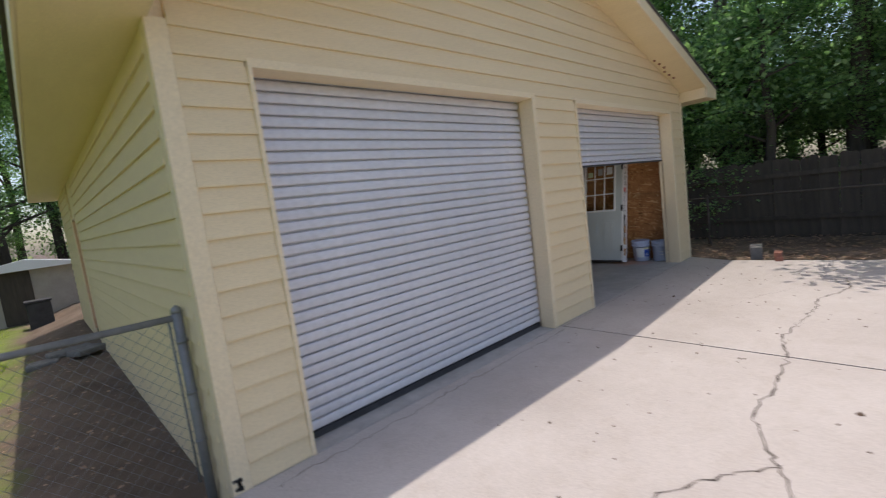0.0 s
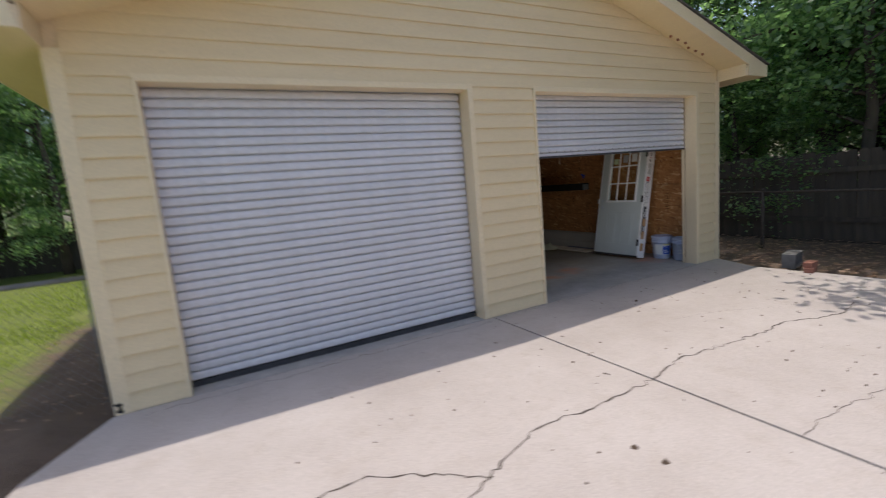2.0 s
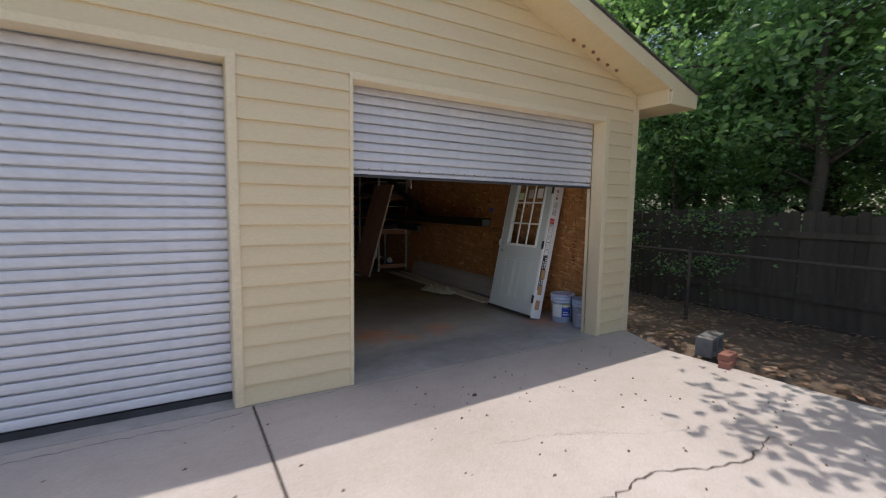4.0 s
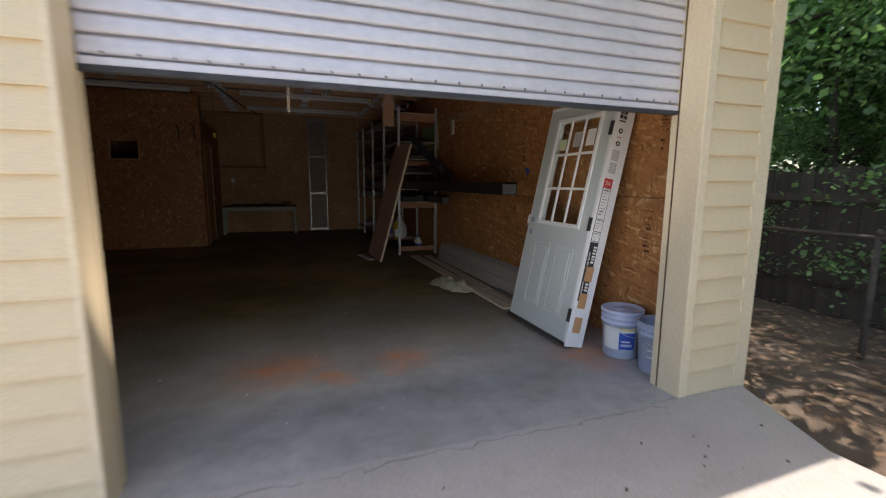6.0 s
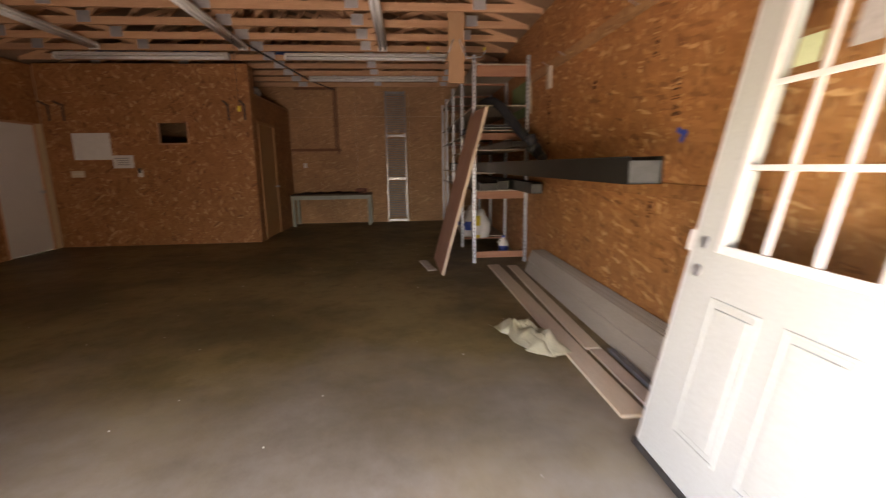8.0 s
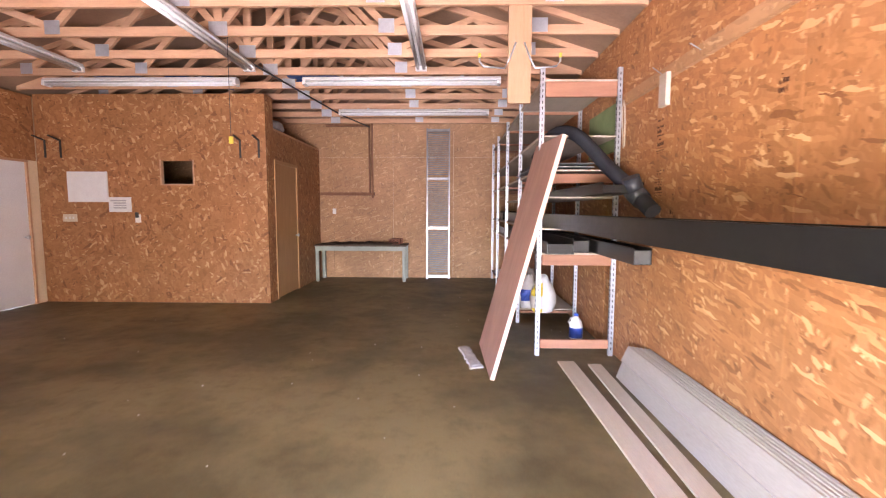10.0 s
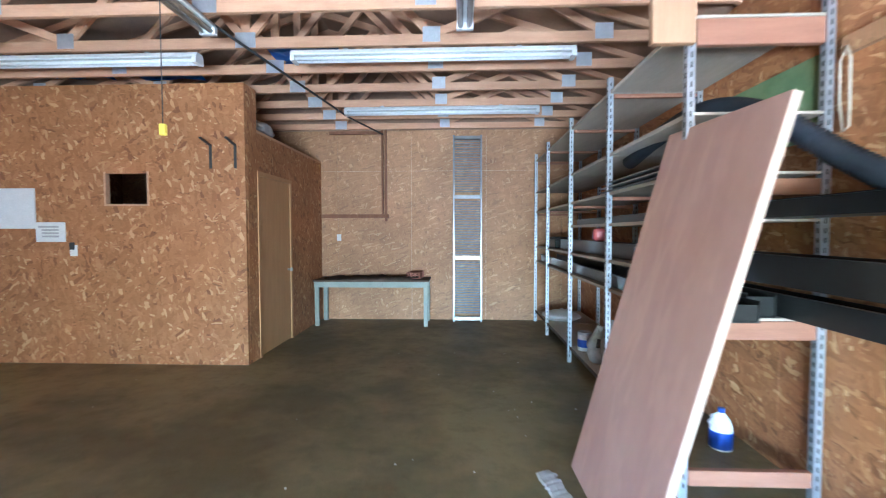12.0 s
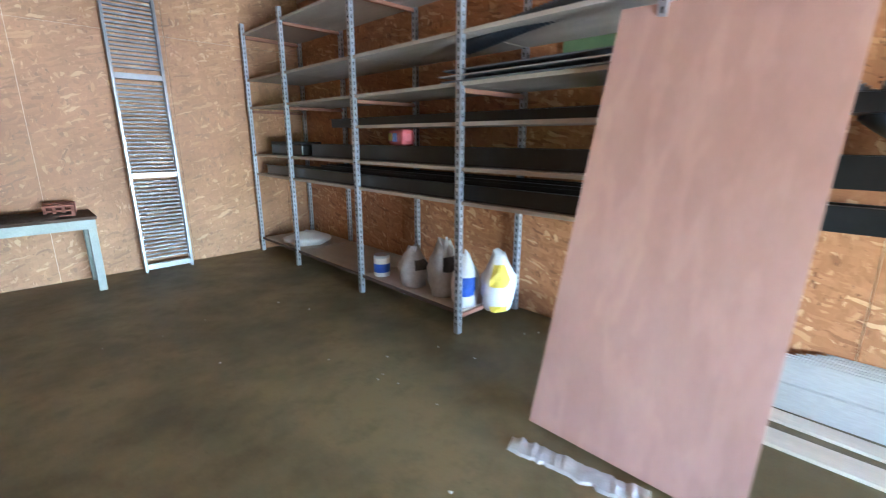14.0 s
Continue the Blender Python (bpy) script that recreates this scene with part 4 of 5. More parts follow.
JUG = [(0.05, 0), (0.07, 0.01), (0.07, 0.15), (0.055, 0.2), (0.025, 0.24), (0.018, 0.26)]
jug = bottle("bleach_jug", "white plastic jug with a blue label on the bottom shelf", 9.58, 9.46, 0.001, JUG, M_LABEL, (0.02, 0.13, M_BLUE), M_BLUE)
part("handle", tube(bmesh.new(), [(-0.055, 0, 0.15), (-0.082, 0, 0.185), (-0.06, 0, 0.225), (-0.015, 0, 0.235)], 0.012, 8), M_LABEL, jug)
bottle("paint_can", "white paint can with a blue label", 9.18, 11.25, 0.176, [(0.07, 0), (0.075, 0.01), (0.075, 0.17), (0.07, 0.18)], M_LABEL, (0.04, 0.12, M_BLUE), M_GALV)


def sack(label, x, y, w, d, h, mat, stripe=None, lean=0, seed=0):
    """A slumped plastic bag with a pinched, uneven top."""
    t = thing("plastic_bag", label, "bag", pose(x, y, 0.176, lean, 0, 14 * seed))
    r = random.Random(seed)
    bm = bmesh.new()
    seg, rows = 16, 9
    rings = []
    for j in range(rows):
        v = j / (rows - 1)
        k = (0.85 + 0.25 * math.sin(v * 2.6)) * (1 - 0.62 * max(0, v - 0.55) / 0.45)
        rings.append([bm.verts.new((math.cos(a) * w / 2 * k * r.uniform(0.88, 1.1), math.sin(a) * d / 2 * k * r.uniform(0.85, 1.1), h * v * (1 if j < rows - 1 else r.uniform(0.9, 1.12)))) for a in [i * math.tau / seg for i in range(seg)]])
    for a, b in zip(rings, rings[1:]):
        for i in range(seg):
            bm.faces.new((a[i], a[(i + 1) % seg], b[(i + 1) % seg], b[i])).smooth = True
    bm.faces.new(rings[0][::-1])
    bm.faces.new(rings[-1])
    spots = [[tuple(v.co) for v in ring] for ring in rings]
    part("body", bm, mat, t)
    if stripe:
        for mt, z0, z1 in stripe:
            pv, pf = [], []
            lo, hi = int(z0 * (rows - 1)), max(int(z0 * (rows - 1)) + 1, int(math.ceil(z1 * (rows - 1))))
            arc = range(8, 12)
            for q in range(lo, min(hi, rows - 2) + 1):
                for n in arc:
                    v = spots[q][n]
                    pv.append((v[0] * 1.02 - 0.001, v[1] * 1.02 - 0.001, v[2]))
            k = len(arc)
            for q in range(len(pv) // k - 1):
                pf += [(q * k + n, q * k + n + 1, (q + 1) * k + n + 1, (q + 1) * k + n) for n in range(k - 1)]
            if pf:
                part("print_patch", raw("print_patch", pv, pf, mt), mt, t)
    return t


sack("white plastic bag with a yellow print on the shelf", 9.33, 10.0, 0.3, 0.24, 0.4, M_LABEL, [(M_YELLOW, 0.02, 0.12), (M_YELLOW, 0.62, 0.85)], 0, 1)
sack("white bag with blue print standing on the shelf", 9.2, 10.22, 0.24, 0.2, 0.38, M_LABEL, [(M_BLUE, 0.3, 0.6)], 0, 2)
sack("dusty pale paper sack standing on the shelf", 9.25, 10.5, 0.28, 0.26, 0.44, M_FOAM, [(M_INK, 0.5, 0.72)], 0, 3)
sack("dusty grey-brown sack slumped on the shelf", 9.22, 10.85, 0.27, 0.25, 0.32, M_FOAM, [(M_INK, 0.5, 0.75)], 0, 4)
sack("crumpled white bag at the end of the shelf", 9.3, 12.9, 0.4, 0.5, 0.14, M_LABEL, None, 0, 5)
rp = thing("red_package", "red and blue plastic package on a shelf", "package", pose(9.24, 11.0, 1.351, 0, 0, 75))
part("wrap", box(-0.15, 0.15, -0.06, 0.06, 0, 0.13, bev=0.035), mottled("pink_red_wrap", (0.62, 0.11, 0.12), (0.78, 0.22, 0.22), 14, 60, 0.35), rp)
part("print_patch", box(0.06, 0.12, 0.0602, 0.0625, 0.04, 0.1), M_YELLOW, rp)
part("print_patch", box(-0.05, 0.04, 0.0602, 0.0625, 0.03, 0.1), M_BLUE, rp)
for i, (y, z) in enumerate(((12.75, 1.219), (13.2, 1.219))):
    bk = thing("dark_toolbox", "dark plastic case on a shelf", "case", pose(9.25 + 0.04 * i, y, z))
    part("body", box(-0.12, 0.12, -0.2, 0.2, 0, 0.12, bev=0.015), M_BLACK, bk)
    part("lid", box(-0.122, 0.122, -0.202, 0.202, 0.121, 0.15, bev=0.012), M_RUBBER, bk)

# hanging board with hooks
hg = thing("hanging_board", "pale pine board hanging from a truss with steel hooks", "board")
part("board", box(8.685, 8.875, 8.50, 8.54, 2.27, CH + 0.09, bev=0.004), M_STUDY, hg)
for s in (-1, 1):
    x0 = 8.78 + s * 0.095
    hk = part("hook", tube(bmesh.new(), [(x0 - s * 0.06, 8.49, 2.75), (x0 - s * 0.01, 8.487, 2.62), (x0 + s * 0.03, 8.487, 2.545), (x0 + s * 0.2, 8.487, 2.56), (x0 + s * 0.235, 8.487, 2.6), (x0 + s * 0.235, 8.487, 2.635)], 0.008, 8), M_GALV, hg, "bent steel hook")
    part("tip", tube(bmesh.new(), [(x0 + s * 0.235, 8.487, 2.63), (x0 + s * 0.235, 8.487, 2.665)], 0.012, 8), M_YELLOW, hk, "yellow plastic tip")

# ---------- flush door slab leaning on the rack ----------
SW, SH = 0.90, 2.03
slab = thing("door_slab", "bare reddish-brown flush door slab leaning on the rack", "door slab", pose(8.545, 8.235, 0.012, 1.7, 15.0, 2.5))
part("skin", box(0, 0.003, 0, SW, 0, SH), M_SLAB, slab)
part("core_edge", box(0.0035, 0.033, 0.001, SW - 0.001, 0.001, SH - 0.001), M_BOARD, slab, "pale pine edge")
part("skin", box(0.0335, 0.0365, 0, SW, 0, SH), M_SLAB, slab)

fm = thing("broken_foam", "crumbling pale foam strip on the floor", "foam")
bm = bmesh.new()
rb = random.Random(4)
ring0 = None
for i in range(29):
    u = i / 28
    x, y = 8.35 + 0.11 * u + rb.uniform(-0.008, 0.008), 9.12 - 0.6 * u
    w, h = 0.058 + rb.uniform(-0.012, 0.008), 0.013 + rb.uniform(-0.003, 0.003)
    ring = [bm.verts.new(p) for p in ((x - w, y - w * 0.3, 0.001), (x + w, y + w * 0.3, 0.001), (x + w * 0.8, y + w * 0.3, h), (x, y, h * 1.25), (x - w * 0.8, y - w * 0.3, h * 0.9))]
    if ring0:
        for k in range(5):
            bm.faces.new((ring0[k], ring0[(k + 1) % 5], ring[(k + 1) % 5], ring[k]))
    else:
        bm.faces.new(ring[::-1])
    ring0 = ring
bm.faces.new(ring0)
part("strip", bm, M_FOAM, fm)

# ---------- boards along the right wall ----------
def floor_board(name, label, x0, x1, y0, y1, z, th, turn, mat):
    t = thing(name, label, "board", pose(x0, y0, z, 0, 0, turn))
    part("plank", box(0, x1 - x0, 0, y1 - y0, 0, th, bev=0.003), mat, t)
    return t


floor_board("floor_board", "pale wooden board lying on the floor", 9.237, 9.385, 5.09, 8.68, 0.001, 0.02, 0.6, M_BOARD)
floor_board("floor_board", "pale board with a torn end on the floor", 9.40, 9.515, 5.95, 8.62, 0.001, 0.018, -1.2, M_BOARD)
floor_board("floor_board", "pinkish pale board lying on the floor", 9.425, 9.52, 4.75, 5.93, 0.001, 0.016, 0.2, M_SHELF)
floor_board("metal_strip", "dull metal strip lying between the boards", 9.545, 9.585, 5.0, 5.9, 0.001, 0.03, 0, M_GREYBAR)
for i in range(6):
    t = thing("siding_board", "long beige vinyl board stacked against the wall", "board", pose(9.605 + 0.021 * i, 4.55 + 0.12 * i, 0.004, 0, 19 - 1.6 * i, 0), "boards against the wall")
    up = 0.006 * i
    bm = prism([(0, 0), (0.012, 0), (0.016, 0.13), (0.004, 0.142), (0.015, 0.275 + up), (0.012, 0.285 + up), (0.0, 0.28 + up), (-0.012, 0.15), (0.002, 0.136)], "y", 0, 3.8 - 0.16 * i)
    part("board_body", bm, M_GREYB, t)

rag = thing("crumpled_cloth", "crumpled pale yellow-green cloth on the floor", "cloth")
bm = bmesh.new()
rb = random.Random(8)
nu, nv = 26, 22
grid = []
for v in range(nv):
    row = []
    for u in range(nu):
        a, b = u / (nu - 1) - 0.5, v / (nv - 1) - 0.5
        px, py = a * 0.27 + b * -0.2, b * 0.6
        q = Vector((px * 9, py * 7, 1.3))
        edge = max(0.0, 1 - (2.1 * abs(a)) ** 4) * max(0.0, 1 - (2.1 * abs(b)) ** 4)
        z = 0.012 + edge * (0.04 + 0.17 * abs(noise.noise(q)) + 0.07 * abs(noise.noise(q * 2.3)))
        row.append(bm.verts.new((9.05 + px + 0.03 * noise.noise(q * 1.4) * 2, 6.17 + py + 0.03 * noise.noise(q * 1.7 + Vector((5, 0, 0))) * 2, z)))
    grid.append(row)
for v in range(nv - 1):
    for u in range(nu - 1):
        bm.faces.new((grid[v][u], grid[v][u + 1], grid[v + 1][u + 1], grid[v + 1][u])).smooth = True
bmesh.ops.solidify(bm, geom=list(bm.faces), thickness=0.004)
part("fabric", bm, M_CLOTH, rag)

# ---------- prehung white door leaning on the wall ----------
DW, DH = 0.96, 2.05
pd = thing("prehung_door", "new white half-glazed door in its frame leaning on the wall", "door", pose(9.17, 3.89, 0.037, 0, 11.6, 0))
U0, U1, V0, V1 = 0.175, 0.755, 0.98, 1.90
th = 0.045
for a, b, c, d in ((0.03, U0, 0.03, DH - 0.03), (U1, DW - 0.03, 0.03, DH - 0.03), (U0, U1, 0.03, V0), (U0, U1, V1, DH - 0.03)):
    part("leaf_panel", box(0.0, th, a, b, c, d), M_DOORW, pd)
part("sweep", box(-0.006, 0.05, 0.005, DW - 0.005, 0.0, 0.029), M_INK, pd, "black bottom sweep")
for a, b in ((U0 - 0.03, U0 + 0.005), (U1 - 0.005, U1 + 0.03)):
    part("lite_frame", box(-0.014, -0.0005, a, b, V0 - 0.03, V1 + 0.03, bev=0.004), M_WHITE, pd)
for c, d in ((V0 - 0.03, V0 + 0.005), (V1 - 0.005, V1 + 0.03)):
    part("lite_frame", box(-0.0135, -0.0005, U0 + 0.006, U1 - 0.006, c, d, bev=0.004), M_WHITE, pd)
for i in (1, 2):
    yy = U0 + (U1 - U0) * i / 3
    zz = V0 + (V1 - V0) * i / 3
    part("muntin", box(-0.008, 0.006, yy - 0.011, yy + 0.011, V0 + 0.006, V1 - 0.006, bev=0.003), M_WHITE, pd)
    part("muntin", box(-0.0075, 0.0055, U0 + 0.006, U1 - 0.006, zz - 0.011, zz + 0.011, bev=0.003), M_WHITE, pd)
for i in range(3):
    for j in range(3):
        ya, yb = U0 + (U1 - U0) * i / 3 + 0.006, U0 + (U1 - U0) * (i + 1) / 3 - 0.006
        za, zb = V0 + (V1 - V0) * j / 3 + 0.006, V0 + (V1 - V0) * (j + 1) / 3 - 0.006
        pn = part("pane", box(0.012, 0.018, ya, yb, za, zb), M_GLASS, pd)
        pn.visible_shadow = False
sticker = mottled("pale_green_sticker", (0.5, 0.62, 0.38), (0.6, 0.7, 0.46), 9, 60, 0.6)
part("sticker", box(0.0095, 0.0115, 0.61, 0.71, 1.64, 1.74), sticker, pd, "pale green sticker")
part("sticker", box(0.0095, 0.0115, 0.41, 0.51, 1.66, 1.79), M_GREYP, pd, "grey printed sticker")
part("sticker", box(0.0095, 0.0115, 0.22, 0.33, 1.66, 1.8), M_LABEL, pd, "white printed sticker")
for a, b in ((0.16, 0.40), (0.50, 0.74)):
    for e, (dx, mt) in enumerate(((0.0, 0), (0.035, 1))):
        y0, y1, z0, z1 = a + dx, b - dx, 0.2 + dx, 0.78 - dx
        if e == 0:
            for q in ((y0, y0 + 0.014, z0, z1), (y1 - 0.014, y1, z0, z1), (y0 + 0.0145, y1 - 0.0145, z0, z0 + 0.014), (y0 + 0.0145, y1 - 0.0145, z1 - 0.014, z1)):
                part("panel_moulding", box(-0.006, -0.0004, *q, bev=0.003), M_DOORW, pd)
        else:
            part("raised_panel", box(-0.007, -0.0004, y0, y1, z0, z1, bev=0.005), M_DOORW, pd)
for z in (0.98, 0.86):
    part("lock_bore", turned([(0.027, 0), (0.027, 0.002), (0.02, 0.003)], 18, pose(-0.0005, DW - 0.09, z, 0, -90, 0)), M_GALV, pd)
part("latch_plug", box(0.005, 0.04, DW - 0.029, DW + 0.02, 0.93, 1.02), M_LABEL, pd)
part("frame_side", box(-0.004, 0.17, 0.0, 0.028, 0.0, DH), M_WHITE, pd, "white hinge-side frame covered in labels")
part("frame_side", box(0.012, 0.17, DW - 0.0275, DW, 0.0, DH), M_WHITE, pd)
part("frame_head", box(-0.004, 0.17, 0.029, DW - 0.029, DH - 0.029, DH), M_WHITE, pd)
for z in (0.2, 0.95, 1.72):
    part("hinge", box(-0.013, -0.0045, 0.004, 0.04, z, z + 0.11), M_INK, pd, "dark steel hinge")
# labels on the hinge-side frame, which faces the roller door
F = -0.0022


def tag_box(x0, x1, z0, z1, mat, lift=0.0, label=""):
    return part("label", box(x0, x1, F - lift, -0.0002 - lift, z0, z1), mat, pd, label)


def outlined(x0, x1, z0, z1):
    """A white paper with a black border."""
    tag_box(x0, x1, z0, z1, M_INK)
    tag_box(x0 + 0.004, x1 - 0.006, z0 + 0.005, z1 - 0.004, M_LABEL, 0.0024, "white printed paper")


tag_box(0.025, 0.1, 1.93, 1.985, M_RED, 0, "red sticker")
for z in (1.86, 1.895):
    for x in (0.03, 0.066):
        tag_box(x, x + 0.03, z, z + 0.028, M_INK)
tag_box(0.03, 0.09, 1.835, 1.845, M_INK)
for z in (1.765, 1.665):
    part("label", turned([(0.02, 0), (0.02, 0.002), (0.016, 0.0025)], 16, pose(0.066, 0, z, 90)), M_INK, pd, "round dark sticker")
    part("label", turned([(0.009, 0.0026), (0.009, 0.0034), (0.004, 0.0036)], 12, pose(0.066, 0, z, 90)), M_LABEL, pd)
tag_box(0.05, 0.085, 1.71, 1.718, M_RED)
for z in (1.53, 1.43):
    tag_box(0.035, 0.1, z, z + 0.082, M_GREYP)
    for k in range(4):
        tag_box(0.04, 0.09 - 0.008 * (k % 2), z + 0.012 + k * 0.018, z + 0.018 + k * 0.018, M_LABEL, 0.0024)
outlined(0.02, 0.1, 1.055, 1.31)
tag_box(0.02, 0.1, 1.312, 1.385, M_RED, 0, "red sticker")
cu = bpy.data.curves.new("label_text", "FONT")
cu.body, cu.size, cu.align_x = "S4", 0.05, "CENTER"
tx = new("label_text", cu)
tx.parent = pd
tx.data.materials.append(M_LABEL)
tx.matrix_local = pose(0.058, F - 0.0012, 1.33, 90, 0, 0)
for k in range(9):
    tag_box(0.03, 0.08 - 0.012 * (k % 3), 1.285 - k * 0.024, 1.293 - k * 0.024, M_INK if k in (0, 7, 8) else M_GREYP, 0.0046)
outlined(0.02, 0.1, 0.955, 1.05)
outlined(0.02, 0.1, 0.875, 0.945)
for k in range(3):
    tag_box(0.03, 0.08 - 0.01 * k, 1.02 - k * 0.02, 1.026 - k * 0.02, M_GREYP, 0.0046)
tag_box(0.02, 0.1, 0.385, 0.87, M_INK, 0, "black printed carton label")
rl = random.Random(2)
for lo, hi, x0, x1 in ((0.70, 0.84, 0.062, 0.094), (0.47, 0.55, 0.062, 0.094), (0.68, 0.80, 0.032, 0.046), (0.44, 0.55, 0.032, 0.046)):
    z = lo
    while z < hi - 0.01:
        hgt = (0.026 if x0 > 0.05 else 0.013) * rl.uniform(0.7, 1.1)
        tag_box(x0, x1 - rl.uniform(0, 0.006), z, z + hgt * 0.62, M_LABEL, 0.0022)
        z += hgt
for z0, z1, x0 in ((0.55, 0.67, 0.035), (0.325, 0.45, 0.03), (0.12, 0.25, 0.035)):
    tag_box(x0, x0 + 0.075, z0, z1, M_CARD, 0.0048, "brown card pad")

# ---------- buckets ----------
def bucket(x, y, turn, lid, label):
    """A five-gallon pail with ribs under the rim; lid: closed, with a paper label."""
    t = thing("plastic_bucket", label, "bucket", pose(x, y, 0, 0, 0, turn), "buckets by the door")
    prof = [(0.126, 0.0), (0.132, 0.008), (0.146, 0.27), (0.156, 0.272), (0.156, 0.285), (0.148, 0.288), (0.149, 0.31), (0.158, 0.312), (0.158, 0.325), (0.15, 0.328), (0.152, 0.355), (0.156, 0.358), (0.156, 0.365), (0.148, 0.366), (0.146, 0.355), (0.128, 0.02), (0.001, 0.018)]
    if lid:
        prof = prof[:13] + [(0.15, 0.366)]
    part("body", turned(prof, 36), M_BUCKET, t)
    if lid:
        part("lid", turned([(0.16, 0.352), (0.163, 0.356), (0.163, 0.374), (0.157, 0.38), (0.148, 0.38), (0.143, 0.372), (0.03, 0.372), (0.028, 0.376), (0.0, 0.376)][:-1], 36), M_BUCKET, t, "pale lid pressed on")
    def wrap(name, a0, a1, z0, z1, lift, mat, parent, text=""):
        vs = []
        for i in range(13):
            a = radians(a0 + i * (a1 - a0) / 12)
            for z in (z0, z1):
                rr = 0.1322 + 0.0535 * (z - 0.008) + lift
                vs.append((rr * math.cos(a), rr * math.sin(a), z))
        return part(name, raw(name, vs, [(2 * i, 2 * i + 2, 2 * i + 3, 2 * i + 1) for i in range(12)], mat), mat, parent, text)

    for k in range(24):
        a = radians(k * 15)
        part("rib", box(0.146, 0.1565, -0.0025, 0.0025, 0.289, 0.311, Matrix.Rotation(a, 4, "Z")), M_BUCKET, t)
    if lid:
        lb = wrap("label", 168, 272, 0.075, 0.25, 0.0012, M_LABEL, t, "white paper label with blue print")
        wrap("print_patch", 222, 271, 0.08, 0.215, 0.0024, M_BLUE, lb)
        wrap("print_patch", 222, 271, 0.235, 0.246, 0.0024, M_YELLOW, lb)
        wrap("print_patch", 228, 262, 0.105, 0.125, 0.0034, M_BUCKET, lb)
        wrap("print_patch", 228, 255, 0.14, 0.15, 0.0034, M_LABEL, lb)
        wrap("print_patch", 150, 160, 0.12, 0.24, 0.0012, M_GREYP, lb)
    else:
        for z in (0.12, 0.17):
            wrap("grip_mark", 215, 245, z, z + 0.012, 0.002, M_LABEL, t)
    pts = [(0.157 * math.cos(radians(q)), 0.157 * math.sin(radians(q)) - 0.008, 0.315 - 0.13 * math.sin(radians(q - 180))) for q in range(180, 361, 15)]
    part("bail", tube(bmesh.new(), pts, 0.003, 6), M_GALV, t, "wire bail handle")
    return t


bucket(9.56, 3.70, 0, True, "pale blue plastic bucket with lid and white label")
bucket(9.60, 3.36, -25, False, "open pale blue plastic bucket with a wire handle")

# small things on the walls
tp = thing("blue_tape", "scrap of blue tape stuck on the wall", "tape")
bm = bmesh.new()
for m in (pose(IR - 0.006, 5.65, 1.5, 25), pose(IR - 0.009, 5.62, 1.47, -50)):
    bx(bm, -0.003, 0.0, -0.04, 0.04, -0.016, 0.016, m)
part("strip", bm, mottled("blue_tape_paper", (0.02, 0.06, 0.4), (0.05, 0.12, 0.6), 20, 80, 0.6), tp)
ws = thing("white_strap", "pale looped strap hanging on a nail", "strap")
part("loop", tube(bmesh.new(), [(IR - 0.045, 8.80, 2.365), (IR - 0.045, 8.835, 2.3), (IR - 0.03, 8.85, 2.1), (IR - 0.025, 8.83, 1.95), (IR - 0.03, 8.79, 1.97), (IR - 0.035, 8.785, 2.15), (IR - 0.045, 8.775, 2.3), (IR - 0.045, 8.80, 2.365)], 0.006, 8), M_BOARD, ws)
wp = thing("wood_block", "short pale wooden block nailed high on the wall", "wood block")
part("block", box(IR - 0.075, IR - 0.04, 7.96, 8.07, 2.13, 2.36, bev=0.004), M_SHELF, wp)
for i, yy in enumerate((5.0, 6.2, 7.6, 8.1)):
    nl = thing("long_nail", "bent steel nail sticking out of the rail", "nail")
    part("shank", tube(bmesh.new(), [(IR - 0.037, yy, 2.375), (IR - 0.12, yy - 0.02, 2.39 + 0.01 * i)], 0.003, 6), M_GALV, nl)
# specks of plaster and grit on the floor
rr2 = random.Random(21)
vs, fs = [], []
for i in range(110):
    x, y = rr2.uniform(3.0, 9.5), rr2.uniform(3.3, 12)
    s = rr2.uniform(0.004, 0.011)
    n = len(vs)
    vs += [(x + s * math.cos(k * 1.57 + i), y + s * math.sin(k * 1.57 + i) * 0.8, 0.0005) for k in range(4)] + [(x, y, s * 0.7)]
    fs += [(n + k, n + (k + 1) % 4, n + 4) for k in range(4)]
tagged(new("floor_grit", raw("floor_grit", vs, fs, M_LABEL)), "scattered pale grit on the garage floor", "debris", kind="stuff")

# ---------- outdoors ----------
def ground_z(x, y):
    side = max(0.0, min(1.0, (2.2 - x) / 1.2))
    return -0.05 - side * 0.028 * max(0.0, min(12.0, y - 3.0)) - 0.02 * side


gx = [-400, -120, -50] + [-30 + 1.0 * i for i in range(28)] + [-1.5 + 0.25 * i for i in range(14)] + [2.0 + 0.6 * i for i in range(14)] + [10.2 + 0.5 * i for i in range(16)] + [20, 30, 60, 150, 400]
gy = [-400, -120, -40, -20] + [-12 + 0.8 * i for i in range(46)] + [26, 32, 45, 80, 200, 400]
verts = [(x, y, ground_z(x, y) + 0.05 * (noise.noise(Vector((x * 0.8, y * 0.8, 0))) - 0.3) * (1 if -30 < x < 30 else 0)) for y in gy for x in gx]
nx = len(gx)
faces = [(j * nx + i, j * nx + i + 1, (j + 1) * nx + i + 1, (j + 1) * nx + i) for j in range(len(gy) - 1) for i in range(nx - 1)]
for i, (x, y, z) in enumerate(verts):
    if 1.5 < x < 10.1 and -9 < y < 14.2:
        verts[i] = (x, y, -0.2)
g = new("ground", raw("ground", verts, faces, M_GROUND))
for p in g.data.polygons:
    p.use_smooth = True
